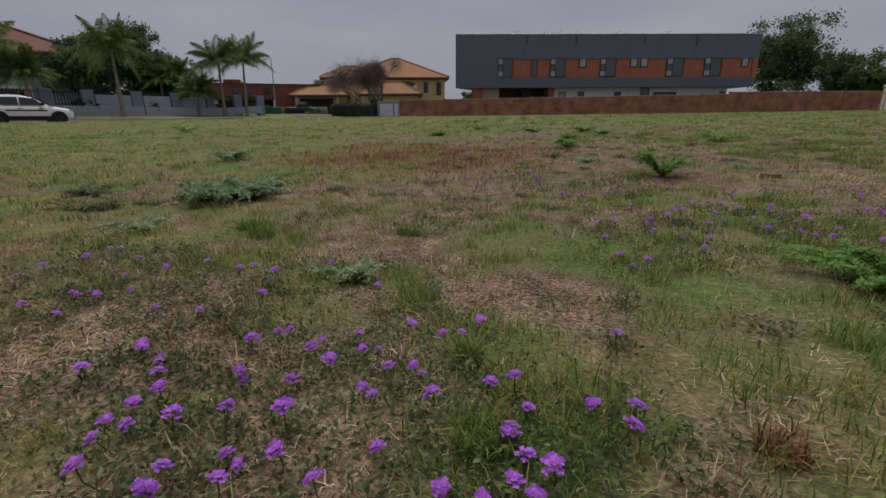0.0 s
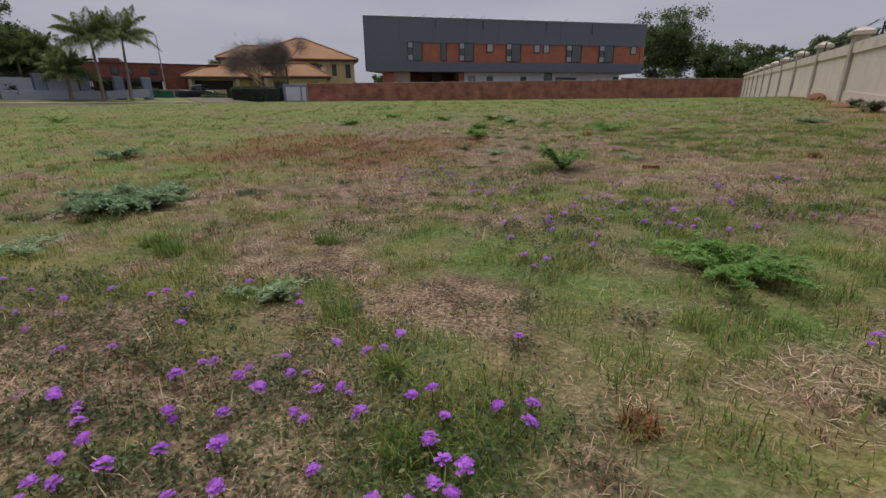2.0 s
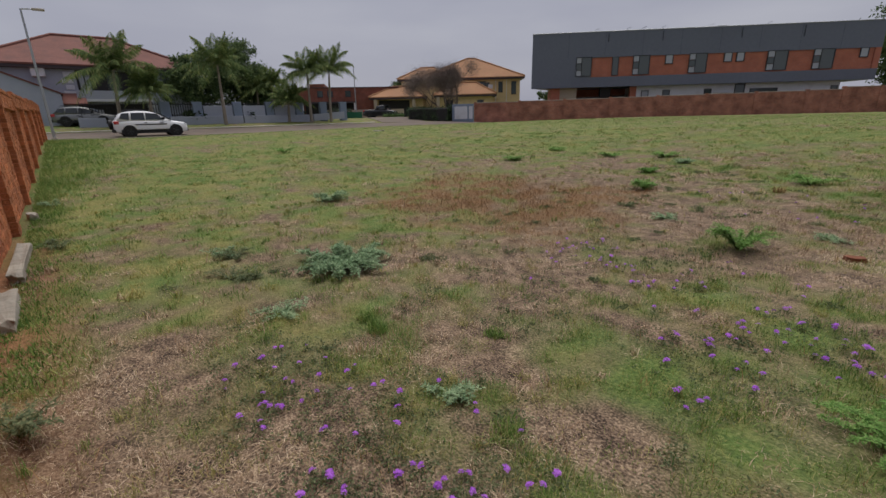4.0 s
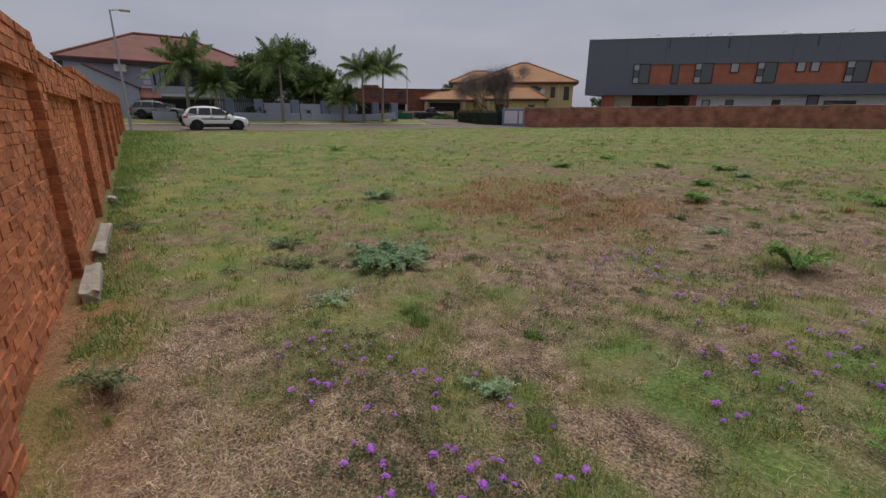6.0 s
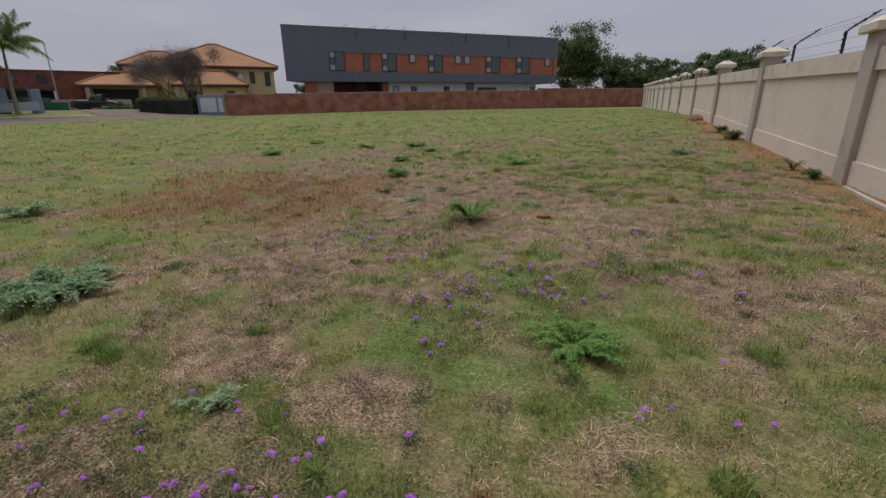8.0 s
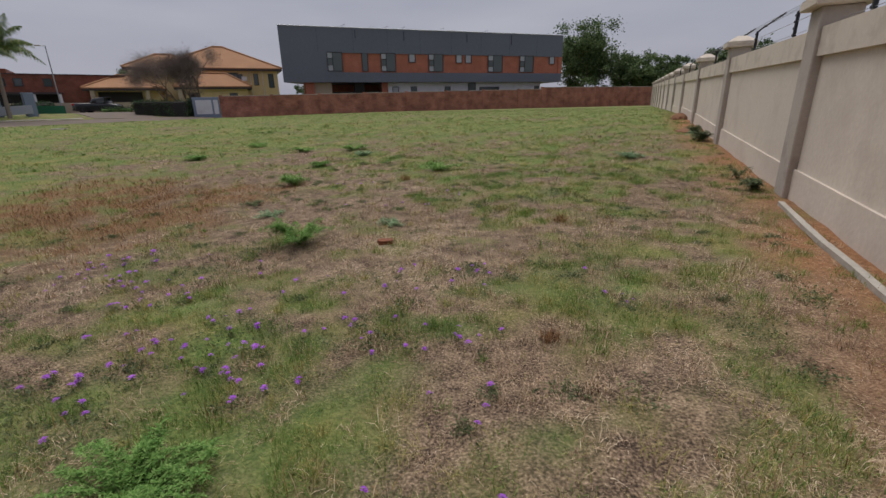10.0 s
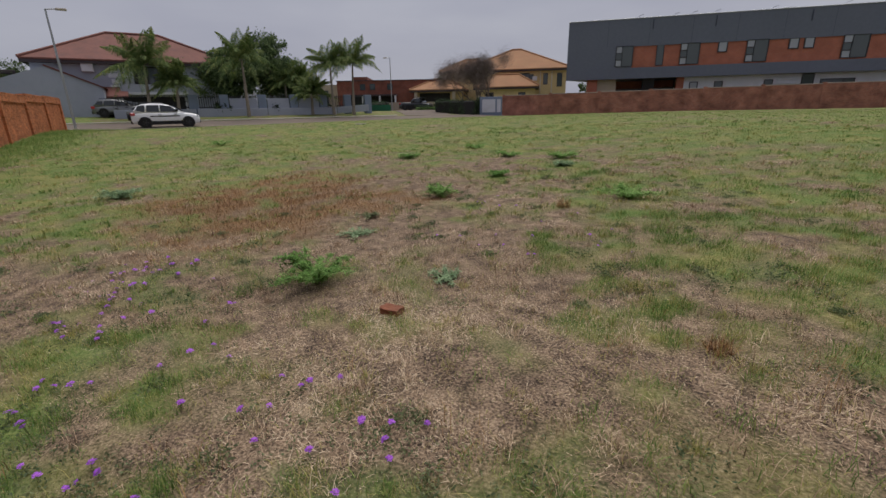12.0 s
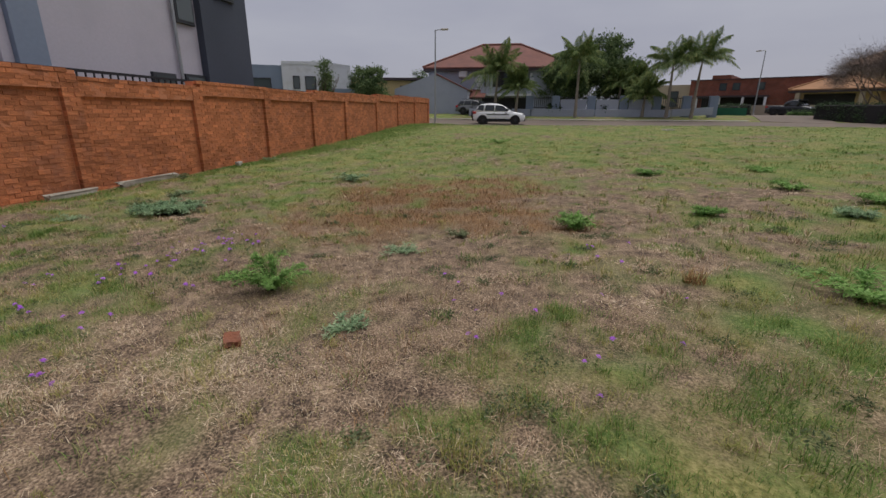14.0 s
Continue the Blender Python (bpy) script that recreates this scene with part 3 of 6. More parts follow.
def strip(name, line, half, lift, material, label, category, rows=5):
    """A made surface that follows the land along a line."""
    bm = bmesh.new()
    pts = [Vector((*p, 0)) for p in line]
    grid = []
    for i, p in enumerate(pts):
        d = (pts[min(i + 1, len(pts) - 1)] - pts[max(i - 1, 0)]).normalized()
        s = Vector((-d.y, d.x, 0))
        row = []
        for k in range(rows):
            w = p + s * half * (2 * k / (rows - 1) - 1)
            row.append(bm.verts.new((w.x, w.y, lie(w.x, w.y) + lift)))
        grid.append(row)
    for a, b in zip(grid, grid[1:]):
        for k in range(rows - 1):
            bm.faces.new((a[k], a[k + 1], b[k + 1], b[k]))
    top = bm.faces[:]
    out = bmesh.ops.extrude_face_region(bm, geom=top)
    for v in [g for g in out["geom"] if isinstance(g, bmesh.types.BMVert)]:
        v.co.z += 0.05
    bmesh.ops.recalc_face_normals(bm, faces=bm.faces[:])
    return tagged(part(name, bm, material), label, category, kind="structure")


strip("road", [(-35.6, y) for y in range(-60, 131, 2)], 3.4, -0.015, M["asphalt"], "worn grey-brown asphalt street beside the lot", "road", 7)
strip("road_side", [(-38.9 - 2 * k, 36 + 0.6 * k) for k in range(0, 22)], 2.9, -0.01, M["asphalt"], "pale asphalt driveway leading to the houses", "road", 5)
strip("kerb", [(-39.35, y) for y in range(-60, 33, 2)], 0.14, 0.06, M["concrete"], "pale concrete kerb along the street", "kerb", 3)
strip("kerb", [(-31.95, y) for y in range(6, 40, 2)], 0.10, -0.02, M["concrete"], "low pale concrete edging of the street", "kerb", 3)


# ---- orange brick wall along the lot ----
RW = thing("wall_south", pose(0, 0, 0), "orange clay brick boundary wall with recessed panels and piers", "wall", kind="structure")
PIERS = [-32.0, -27.4, -22.9, -18.6, -14.1, -10.75, -7.37, -4.1, -0.68, 2.7, 6.0, 9.0]
TOPS = [1.80, 1.75, 1.65, 1.54, 1.50, 1.40, 1.42, 1.29, 1.42, 1.42, 1.42]
core = bmesh.new()
for n, (a, b) in enumerate(zip(PIERS, PIERS[1:])):
    top = TOPS[n]
    z0 = min(lie(a, 3.4), lie(b, 3.4)) - 0.15
    cuts = np.linspace(a, b, 9)
    for c, d in zip(cuts, cuts[1:]):
        yw = float(wall_line((c + d) / 2))
        box(core, c, d, yw - 0.33, yw - 0.099, z0, top - 0.02)
        box(core, max(c, a + 0.166), min(d, b - 0.166), yw - 0.2, yw - 0.015, top - 0.37, top - 0.022)
    yw = float(wall_line(a))
    box(core, a - 0.165, a + 0.165, yw - 0.2, yw - 0.010, z0, top - 0.03)
part("core", core, M["mortar"], RW)

BRICK_L, BRICK_H, JOINT = 0.222, 0.075, 0.011


def brick_mesh(l, h, d, worn):
    bm = bmesh.new()
    bmesh.ops.create_cube(bm, size=1, matrix=Matrix.Diagonal((l, d, h, 1)))
    bmesh.ops.bevel(bm, geom=bm.edges[:], offset=0.0035, segments=1, affect='EDGES')
    rnd = random.Random(worn)
    for v in bm.verts:
        v.co += Vector((rnd.uniform(-1, 1) * 0.005, rnd.uniform(-1, 1) * 0.004, rnd.uniform(-1, 1) * 0.005))
    me = bpy.data.meshes.new("brick")
    bm.to_mesh(me)
    bm.free()
    me.materials.append(M["brick"])
    return me


BRICKS = [brick_mesh(BRICK_L, BRICK_H, 0.09, k) for k in range(6)]
HALVES = [brick_mesh(BRICK_L / 2 - 0.005, BRICK_H, 0.09, 20 + k) for k in range(3)]


def brick_places():
    """Every brick of the wall: mesh, centre, and whether it is among the nearest."""
    rnd = random.Random(3)
    places = []
    for n, (a, b) in enumerate(zip(PIERS, PIERS[1:])):
        top = TOPS[n]
        base = min(lie(a, 3.4), lie(b, 3.4)) - 0.1
        step = BRICK_H + JOINT
        rows = int((top - 0.1 - base) / step)
        for r in range(rows):
            z = top - 0.088 - step * (r + 0.5)
            band = r < 3
            shift = (BRICK_L + JOINT) / 2 if r % 2 else 0
            x = a + 0.19 if not band else a + 0.11
            end = b - 0.19 if not band else b - 0.11
            x -= shift
            while x < end:
                lo, hi = max(x, a + 0.19), min(x + BRICK_L, end)
                if hi - lo > 0.15:
                    places.append((rnd.choice(BRICKS), (lo + hi) / 2, -0.005 if band else -0.085, z, (hi - lo) / BRICK_L))
                elif hi - lo > 0.06:
                    places.append((rnd.choice(HALVES), (lo + hi) / 2, -0.005 if band else -0.085, z, (hi - lo) / (BRICK_L / 2)))
                x += BRICK_L + JOINT
            # pier: a stretcher, or two headers, proud of the panel
            if r % 2:
                places.append((rnd.choice(BRICKS), a - 0.06, 0.005, z, 1.0))
                places.append((rnd.choice(HALVES), a + 0.118, 0.005, z, 1.0))
            else:
                places.append((rnd.choice(HALVES), a - 0.118, 0.005, z, 1.0))
                places.append((rnd.choice(BRICKS), a + 0.06, 0.005, z, 1.0))
        x = a
        while x + BRICK_L < b + 0.12:
            places.append((rnd.choice(BRICKS), x + BRICK_L / 2, 0.010, top - 0.042, 1.0))
            x += BRICK_L + JOINT
    return places


# ---- beige plastered wall with an electric fence ----
BWX = 8.88
beige = thing("wall_east", pose(0, 0, 0), "beige plastered boundary wall with piers and a coping band", "wall", kind="structure")
BP = [1.4 + 5.83 * k for k in range(0, 15)]


def beige_top(y):
    return 1.16 + 0.0215 * (y - 1.4)


for n, (a, b) in enumerate(zip(BP, BP[1:])):
    y0, y1, t0, t1 = a + 0.2, b - 0.2, beige_top(a), beige_top(b)
    gz = min(lie(BWX, a), lie(BWX, b)) - 0.2
    part("panel", prism([(y0, gz), (y1, gz), (y1, t1 - 0.03), (y0, t0 - 0.03)], "x", BWX, BWX + 0.2), M["beige"], beige)
    part("band", prism([(y0, t0 - 0.34), (y1, t1 - 0.34), (y1, t1 - 0.02), (y0, t0 - 0.02)], "x", BWX - 0.06, BWX + 0.26), M["beige_trim"], beige)
    part("plinth", prism([(y0, gz), (y1, gz), (y1, lie(BWX, b) + 0.36), (y0, lie(BWX, a) + 0.36)], "x", BWX - 0.035, BWX - 0.002), M["beige"], beige)
for y in BP:
    t = beige_top(y)
    gz = lie(BWX, y) - 0.2
    post = part("pier", block(BWX - 0.1, BWX + 0.3, y - 0.2, y + 0.2, gz, t + 0.2, 0.012), M["pier"], beige)
    cap = block(BWX - 0.2, BWX + 0.4, y - 0.3, y + 0.3, t + 0.2, t + 0.32, 0.015)
    top = bmesh.new()
    bmesh.ops.create_cone(top, cap_ends=True, segments=4, radius1=0.42, radius2=0.12, depth=0.13, matrix=Matrix.Translation((BWX + 0.1, y, t + 0.385)) @ Matrix.Rotation(radians(45), 4, 'Z'))
    merge(cap, top)
    part("pier_cap", cap, M["beige_trim"], beige)


def fence_bracket():
    ob = thing("electric_fence_bracket", pose(0, 0, 0), "black angled steel electric fence bracket with insulators on the wall", "fence bracket", "electric fence")
    bm = bmesh.new()
    box(bm, -0.02, 0.02, -0.02, 0.02, 0, 0.42, 0.004)
    tube(bm, [(0, 0, 0.4), (0.06, 0, 0.46), (0.42, 0, 0.72)], 0.017, 6)
    part("arm", bm, M["blacksteel"], ob)
    for k in range(7):
        p = (0, 0.03, 0.1 + 0.09 * k) if k < 4 else (0.02 + 0.11 * (k - 3), 0.03, 0.43 + 0.08 * (k - 3))
        ins = bmesh.new()
        bmesh.ops.create_uvsphere(ins, u_segments=8, v_segments=5, radius=0.03, matrix=Matrix.Translation(p) @ Matrix.Diagonal((1, 1.3, 0.8, 1)))
        part("insulator", ins, M["plastic"], ob)
    return ob


bracket = fence_bracket()
spots = [1.65 + 2.6 * k for k in range(0, 26)]
for k, y in enumerate(spots):
    m = pose(BWX + 0.1, y, beige_top(y) - 0.04)
    if k:
        copy_thing(bracket, m)
    else:
        bracket.matrix_world = m
for k, (dx, dz) in enumerate(((0.0, 0.1), (0.0, 0.28), (0.13, 0.51), (0.24, 0.59), (0.40, 0.71))):
    bm = bmesh.new()
    tube(bm, [(BWX + 0.1 + dx, y, beige_top(y) + dz - 0.04) for y in spots], 0.004, 4)
    tagged(part("fence_wire", bm, M["steel"]), "thin steel electric fence wire along the wall", "wire", "electric fence")

edge = strip("garden_edging", [(8.66 - 0.01 * k, 12.4 - 0.75 * k) for k in range(0, 12)], 0.03, 0.0, M["concrete"], "pale concrete edging strip in orange soil", "edging", 3)


# ---- far red brick wall ----
BU, BN = Vector((0.7365, 0.6765, 0)), Vector((-0.6765, 0.7365, 0))
back = thing("wall_north", pose(-36.3, 44.8, 0, 0, 0, 42.57), "weathered red brick boundary wall with a thin coping", "wall", kind="structure")
length = 62.0
marks = [0.0, 5.4, 10.8, 16.2, 21.6, 27.0, 32.4, 37.8, 41.6, 45.4, 51, 56.5, length]
for n, (a, b) in enumerate(zip(marks, marks[1:])):
    raised = a > 41
    top = 2.75 if raised else 2.05 + 0.012 * a
    part("panel", block(a + 0.16, b - 0.16, 0.0, 0.2, -0.4, top), M["farbrick"], back)
    part("coping", block(a + 0.16, b - 0.16, -0.04, 0.24, top, top + 0.08, 0.01), M["coping"], back)
for a in marks:
    top = 2.8 if a > 40 else 2.12 + 0.012 * a
    part("pier", block(a - 0.16, a + 0.16, -0.06, 0.26, -0.4, top + 0.06, 0.01), M["farbrick"], back)


# ---- windows ----
def window(parent, x0, x1, z0, z1, y=0.0, mullions=0, transom=False, glass=None, frame=None, t=0.07, name="window"):
    """A framed window standing in a wall that faces -y."""
    glass, frame = glass or M["glass"], frame or M["frame"]
    bm = bmesh.new()
    for b in ((x0, x0 + t, z0, z1), (x1 - t, x1, z0, z1), (x0 + t, x1 - t, z0, z0 + t), (x0 + t, x1 - t, z1 - t, z1)):
        box(bm, b[0], b[1], y - 0.05, y + 0.06, b[2], b[3])
    w = part(name, bm, frame, parent)
    for k in range(mullions):
        c = x0 + (x1 - x0) * (k + 1) / (mullions + 1)
        part("mullion", block(c - t / 2, c + t / 2, y - 0.045, y + 0.05, z0 + t, z1 - t), frame, w)
    part("pane", block(x0 + t * 0.6, x1 - t * 0.6, y, y + 0.02, z0 + t * 0.6, z1 - t * 0.6), glass, w)
    return w


def offset_window(parent, x0, x1, z0, z1, y):
    """A window with a narrow opening light of three panes beside one wide fixed pane."""
    t, c = 0.07, x0 + (x1 - x0) * 0.36
    bm = bmesh.new()
    for b in ((x0, x0 + t, z0, z1), (x1 - t, x1, z0, z1), (c - t / 2, c + t / 2, z0, z1), (x0 + t, x1 - t, z0, z0 + t), (x0 + t, x1 - t, z1 - t, z1)):
        box(bm, b[0], b[1], y - 0.06, y + 0.05, b[2], b[3])
    h = (z1 - z0) / 3
    w = part("window", bm, M["frame"], parent)
    for k in (1, 2):
        part("glazing_bar", block(x0 + t, c - t / 2, y - 0.05, y + 0.05, z0 + k * h - t / 2, z0 + k * h + t / 2), M["frame"], w)
    part("pane", block(c, x1 - t * 0.5, y + 0.002, y + 0.02, z0 + t * 0.5, z1 - t * 0.5), M["glass"], w)
    for k in range(3):
        part("pane", block(x0 + t * 0.5, c - 0.01, y + 0.002, y + 0.02, z0 + k * h + 0.05, z0 + (k + 1) * h - 0.05), M["glass_light"] if k != 1 else M["glass"], w)
    return w


# ---- long modern house behind the far wall ----
mod = thing("modern_house", pose(-33.8, 52.5, 0, 0, 0, 42.57), "long modern house, dark grey cladding with orange brick band", "house")
W, ZT, ZB = 40.2, 10.12, 3.72


def slab(points, z0, z1):
    """A block of any plan, given as its corners."""
    bm = bmesh.new()
    lo, hi = [bm.verts.new((x, y, z0)) for x, y in points], [bm.verts.new((x, y, z1)) for x, y in points]
    bm.faces.new(lo[::-1])
    bm.faces.new(hi)
    for i in range(len(points)):
        j = (i + 1) % len(points)
        bm.faces.new((lo[i], lo[j], hi[j], hi[i]))
    bmesh.ops.recalc_face_normals(bm, faces=bm.faces[:])
    return bm


part("parapet_cladding", slab([(0, 0), (W, 0), (W, 13), (6.5, 13)], 7.22, ZT), M["cladding"], mod)
part("end_cladding", slab([(0, 0), (7.35, 0), (7.35, 13), (6.5, 13)], ZB + 0.001, 7.22), M["cladding"], mod)
part("sill_cladding", block(7.35, W, 0, 13, ZB, 4.92), M["cladding"], mod)
part("end_trim", block(39.55, W, 0, 13, 4.92, 7.22), M["orangebrick"], mod)
part("brick_band", block(7.35, 39.55, 0.14, 12.9, 4.92, 7.22), M["orangebrick"], mod)
part("roof_edge", block(-0.03, W + 0.03, -0.06, 0.1, ZT, ZT + 0.1, 0.02), M["steel"], mod)
for k in range(1, 9):
    part("cladding_joint", block(W * k / 9 - 0.012, W * k / 9 + 0.012, -0.004, 0.01, 7.24, ZT - 0.02), M["charcoal"], mod)
for a, b, tall in ((5.5, 7.4, 1), (12.4, 14.4, 1), (19.0, 21.1, 1), (27.9, 30.2, 1), (33.0, 35.3, 1)):
    offset_window(mod, a, b, 5.05, 7.3, 0.02 if a > 7 else -0.03)
window(mod, 9.9, 10.7, 5.05, 7.3, 0.06, t=0.07)
for a in (16.2, 23.0, 24.4, 38.0):
    window(mod, a, a + 0.95, 6.18, 7.28, 0.06, t=0.09, glass=M["glass_light"])
for a in (9.2, 15.6, 24.6, 31.5):
    part("rain_outlet", block(a, a + 0.09, -0.07, 0.0, 9.0 - (a % 3) * 0.2, 9.95, 0.01), M["charcoal"], mod)
for a in (7.6, 11.4, 13.2, 15.5, 21.0, 27.6):
    bm = bmesh.new()
    tube(bm, [(a, 0.6, ZT + 0.08), (a + 0.1, 0.6, ZT + 0.34), (a + 0.55, 0.6, ZT + 0.5)], 0.03, 5)
    part("roof_bracket", bm, M["steel"], mod)
part("roof_vent", block(22.6, 23.7, 2, 3, ZT, ZT + 0.5, 0.03), M["steel"], mod)
part("ground_floor_wall", block(13.4, 37.2, 1.0, 12, -0.3, ZB), M["white"], mod)
part("brick_pier", block(2.6, 3.7, 0.6, 4.5, -0.3, ZB), M["orangebrick"], mod)
part("dark_pier", block(3.7, 5.9, 0.9, 4.5, -0.3, ZB), M["tan"], mod)
part("carport_back_wall", block(5.9, 13.4, 6.5, 7.0, -0.3, ZB), M["orangebrick"], mod)
# open carport's shade is put into the near-black beam, column and gate
part("carport_beam", block(5.9, 9.2, 1.0, 1.4, 1.9, 2.6), M["dark"], mod)
part("carport_column", block(8.9, 10.2, 1.0, 1.7, -0.3, ZB), M["dark"], mod)
part("carport_column", block(12.6, 13.4, 1.0, 1.5, -0.3, ZB), M["orangebrick"], mod)
part("carport_gate", block(10.2, 12.6, 2.0, 2.1, -0.3, 2.7), M["dark"], mod)
for a, b in ((14.0, 14.9), (16.6, 17.5), (21.6, 22.5), (36.2, 37.0)):
    window(mod, a, b, 1.6, 3.2, 0.97, t=0.09, glass=M["glass_light"] if a < 15 else None)
window(mod, 27.0, 30.2, 2.1, 3.1, 0.97, mullions=2, t=0.1)
window(mod, 25.2, 26.4, 1.2, 3.68, 0.97, t=0.1)
for k in range(4):
    part("louvre", block(22.9, 24.9, 0.85, 1.0, 1.9 + 0.4 * k, 2.08 + 0.4 * k, 0.01), M["white"], mod)


# ---- hipped roofs ----
def hip_roof(x0, x1, y0, y1, z, rise, ridge, along="x", over=0.5, thick=0.14):
    """A hipped roof with eaves, its ridge as long as given."""
    bm = bmesh.new()
    x0, x1, y0, y1 = x0 - over, x1 + over, y0 - over, y1 + over
    cx, cy = (x0 + x1) / 2, (y0 + y1) / 2
    r = ((cx - ridge / 2, cy), (cx + ridge / 2, cy)) if along == "x" else ((cx, cy - ridge / 2), (cx, cy + ridge / 2))
    lo = [bm.verts.new(p) for p in ((x0, y0, z - thick), (x1, y0, z - thick), (x1, y1, z - thick), (x0, y1, z - thick))]
    e = [bm.verts.new((v.co.x, v.co.y, z)) for v in lo]
    a, b = (bm.verts.new((*p, z + rise)) for p in r)
    for i in range(4):
        bm.faces.new((lo[i], lo[(i + 1) % 4], e[(i + 1) % 4], e[i]))
    bm.faces.new(lo[::-1])
    if along == "x":
        for f in ((e[0], e[1], b, a), (e[1], e[2], b), (e[2], e[3], a, b), (e[3], e[0], a)):
            bm.faces.new(f)
    else:
        for f in ((e[0], e[1], a), (e[1], e[2], b, a), (e[2], e[3], b), (e[3], e[0], a, b)):
            bm.faces.new(f)
    bmesh.ops.recalc_face_normals(bm, faces=bm.faces[:])
    return bm


def tiled_roof(parent, x0, x1, y0, y1, z, rise, ridge, along, material, over=0.5):
    """Roof with raised courses of tiles and a dark fascia under its eaves."""
    roof = part("roof", hip_roof(x0, x1, y0, y1, z, rise, ridge, along, over), material, parent)
    part("fascia", block(x0 - over + 0.04, x1 + over - 0.04, y0 - over + 0.04, y1 + over - 0.04, z - 0.42, z - 0.16), M["fascia"], roof)
    bm = bmesh.new()
    cx, cy = (x0 + x1) / 2, (y0 + y1) / 2
    ends = ((cx - ridge / 2, cy), (cx + ridge / 2, cy)) if along == "x" else ((cx, cy - ridge / 2), (cx, cy + ridge / 2))
    cs = [(x0 - over, y0 - over), (x1 + over, y0 - over), (x1 + over, y1 + over), (x0 - over, y1 + over)]
    order = (0, 1, 1, 0) if along == "x" else (0, 0, 1, 1)
    for c, k in zip(cs, order):
        tube(bm, [(*c, z + 0.05), (*ends[k], z + rise + 0.05)], 0.13, 6)
    tube(bm, [(*ends[0], z + rise + 0.06), (*ends[1], z + rise + 0.06)], 0.14, 6)
    part("ridge_capping", bm, material, roof)
    return roof


# ---- cream yellow house behind the bare tree ----
yh = thing("yellow_house", pose(-65.3, 52.4, 0.6, 0, 0, 47.2), "two-storey cream yellow house with orange tiled hipped roofs", "house")
part("upper_wall", block(1.2, 23.4, 4, 16, 0, 6.6), M["yellow"], yh)
tiled_roof(yh, 5.4, 23.4, 4, 16, 6.75, 3.9, 1.6, "x", M["ochretile"], 0.8)
tiled_roof(yh, 1.2, 10.5, 4.4, 15, 6.78, 2.4, 2.5, "x", M["ochretile"], 0.75)
part("front_wing_wall", block(8.2, 18.0, -1.5, 4, 0, 3.5), M["yellow"], yh)
tiled_roof(yh, 8.2, 18.0, -1.5, 4, 3.6, 2.1, 4.0, "x", M["ochretile"], 0.7)
part("garage_wall", block(-3.6, 5.4, 0.4, 6, 0, 3.4), M["yellow"], yh)
tiled_roof(yh, -3.6, 5.4, -0.6, 7, 3.5, 1.9, 2.5, "x", M["ochretile"], 0.6)
part("garage_door", block(-2.6, 3.0, 0.32, 0.5, 0, 2.9), M["dark"], yh)
for x in (-3.3, 3.6):
    part("garage_column", block(x, x + 0.55, -1.0, -0.5, 0, 3.4, 0.03), M["tan"], yh)
for a, b, z0, z1 in ((12.3, 13.0, 4.3, 5.9), (13.6, 14.4, 4.3, 5.9), (17.0, 17.7, 4.7, 5.8), (19.4, 20.2, 4.0, 5.9), (21.8, 22.7, 3.6, 5.9), (18.4, 19.1, 0.9, 2.2), (20.4, 21.3, 0.9, 2.2)):
    window(yh, a, b, z0, z1, 3.95, t=0.1)
window(yh, 15.0, 17.0, 3.6, 6.0, 3.93, mullions=2, t=0.14, frame=M["blacksteel"])
window(yh, 15.2, 16.4, 1.2, 2.6, -1.54, mullions=1, t=0.1)
ac = part("air_conditioner", block(17.5, 18.3, 3.5, 3.95, 4.7, 5.4, 0.05), M["white"], yh)
part("porch_column", block(8.0, 8.6, -2.1, -1.55, 0, 3.4, 0.03), M["tan"], yh)
# dark slab on the solid wall, standing in for a shaded opening
part("front_opening", block(9.6, 11.0, -1.56, -1.46, 0.1, 2.7), M["dark"], yh)
for x in (18.9, 20.9):
    bm = bmesh.new()
    tube(bm, [(x, 3.9, 0), (x, 3.9, 6.3)], 0.05, 6)
    part("downpipe", bm, M["white"], yh)

# ---- brick house far down the street ----
bh = thing("brick_house", pose(-76.5, 38.5, 1.0, 0, 0, 59), "long low brown-red brick house with a carport", "house")
part("wall", block(0, 19, 0, 10, 0, 5.0), M["housebrick"], bh)
part("parapet", block(3.0, 5.6, -0.05, 10, 5.0, 5.6), M["housebrick"], bh)
part("roof_edge", block(-0.1, 19.1, -0.12, 10.1, 4.9, 5.02), M["fascia"], bh)
part("carport_roof", block(1.5, 11, -3.0, 0, 2.2, 2.45), M["fascia"], bh)
for x in (1.7, 4.8, 7.9, 10.7):
    part("carport_post", block(x, x + 0.3, -2.9, -2.6, 0, 2.2), M["white"], bh)
# dark sheet over the wall: shade under the carport roof, put in as colour
part("carport_shade", block(2.0, 10.6, -0.06, -0.01, 0, 2.2), M["dark"], bh)
for x in (4.2, 6.0, 9.2):
    window(bh, x, x + 1.0, 3.3, 4.4, -0.02, t=0.1)
part("pale_wing", block(-8.5, -0.05, 1, 9, 0, 4.4), M["tan"], bh)
window(bh, -3.2, -1.9, 0.8, 3.4, 0.96, t=0.1)
window(bh, -6.6, -6.0, 2.6, 3.2, 0.96, t=0.08)
gwall = thing("garden_wall", pose(-60, 46, 0.5, 0, 0, 55), "low tan garden wall along the driveway", "wall", kind="structure")
part("panel", block(-9, 4, 0, 0.2, -0.4, 1.4), M["tan"], gwall)


# ---- grey house with red roof across the street ----
lh = thing("grey_house", pose(-50.6, 0.8, 0.42, 0, 0, 90), "two-storey pale grey house with red-brown hipped roof", "house")
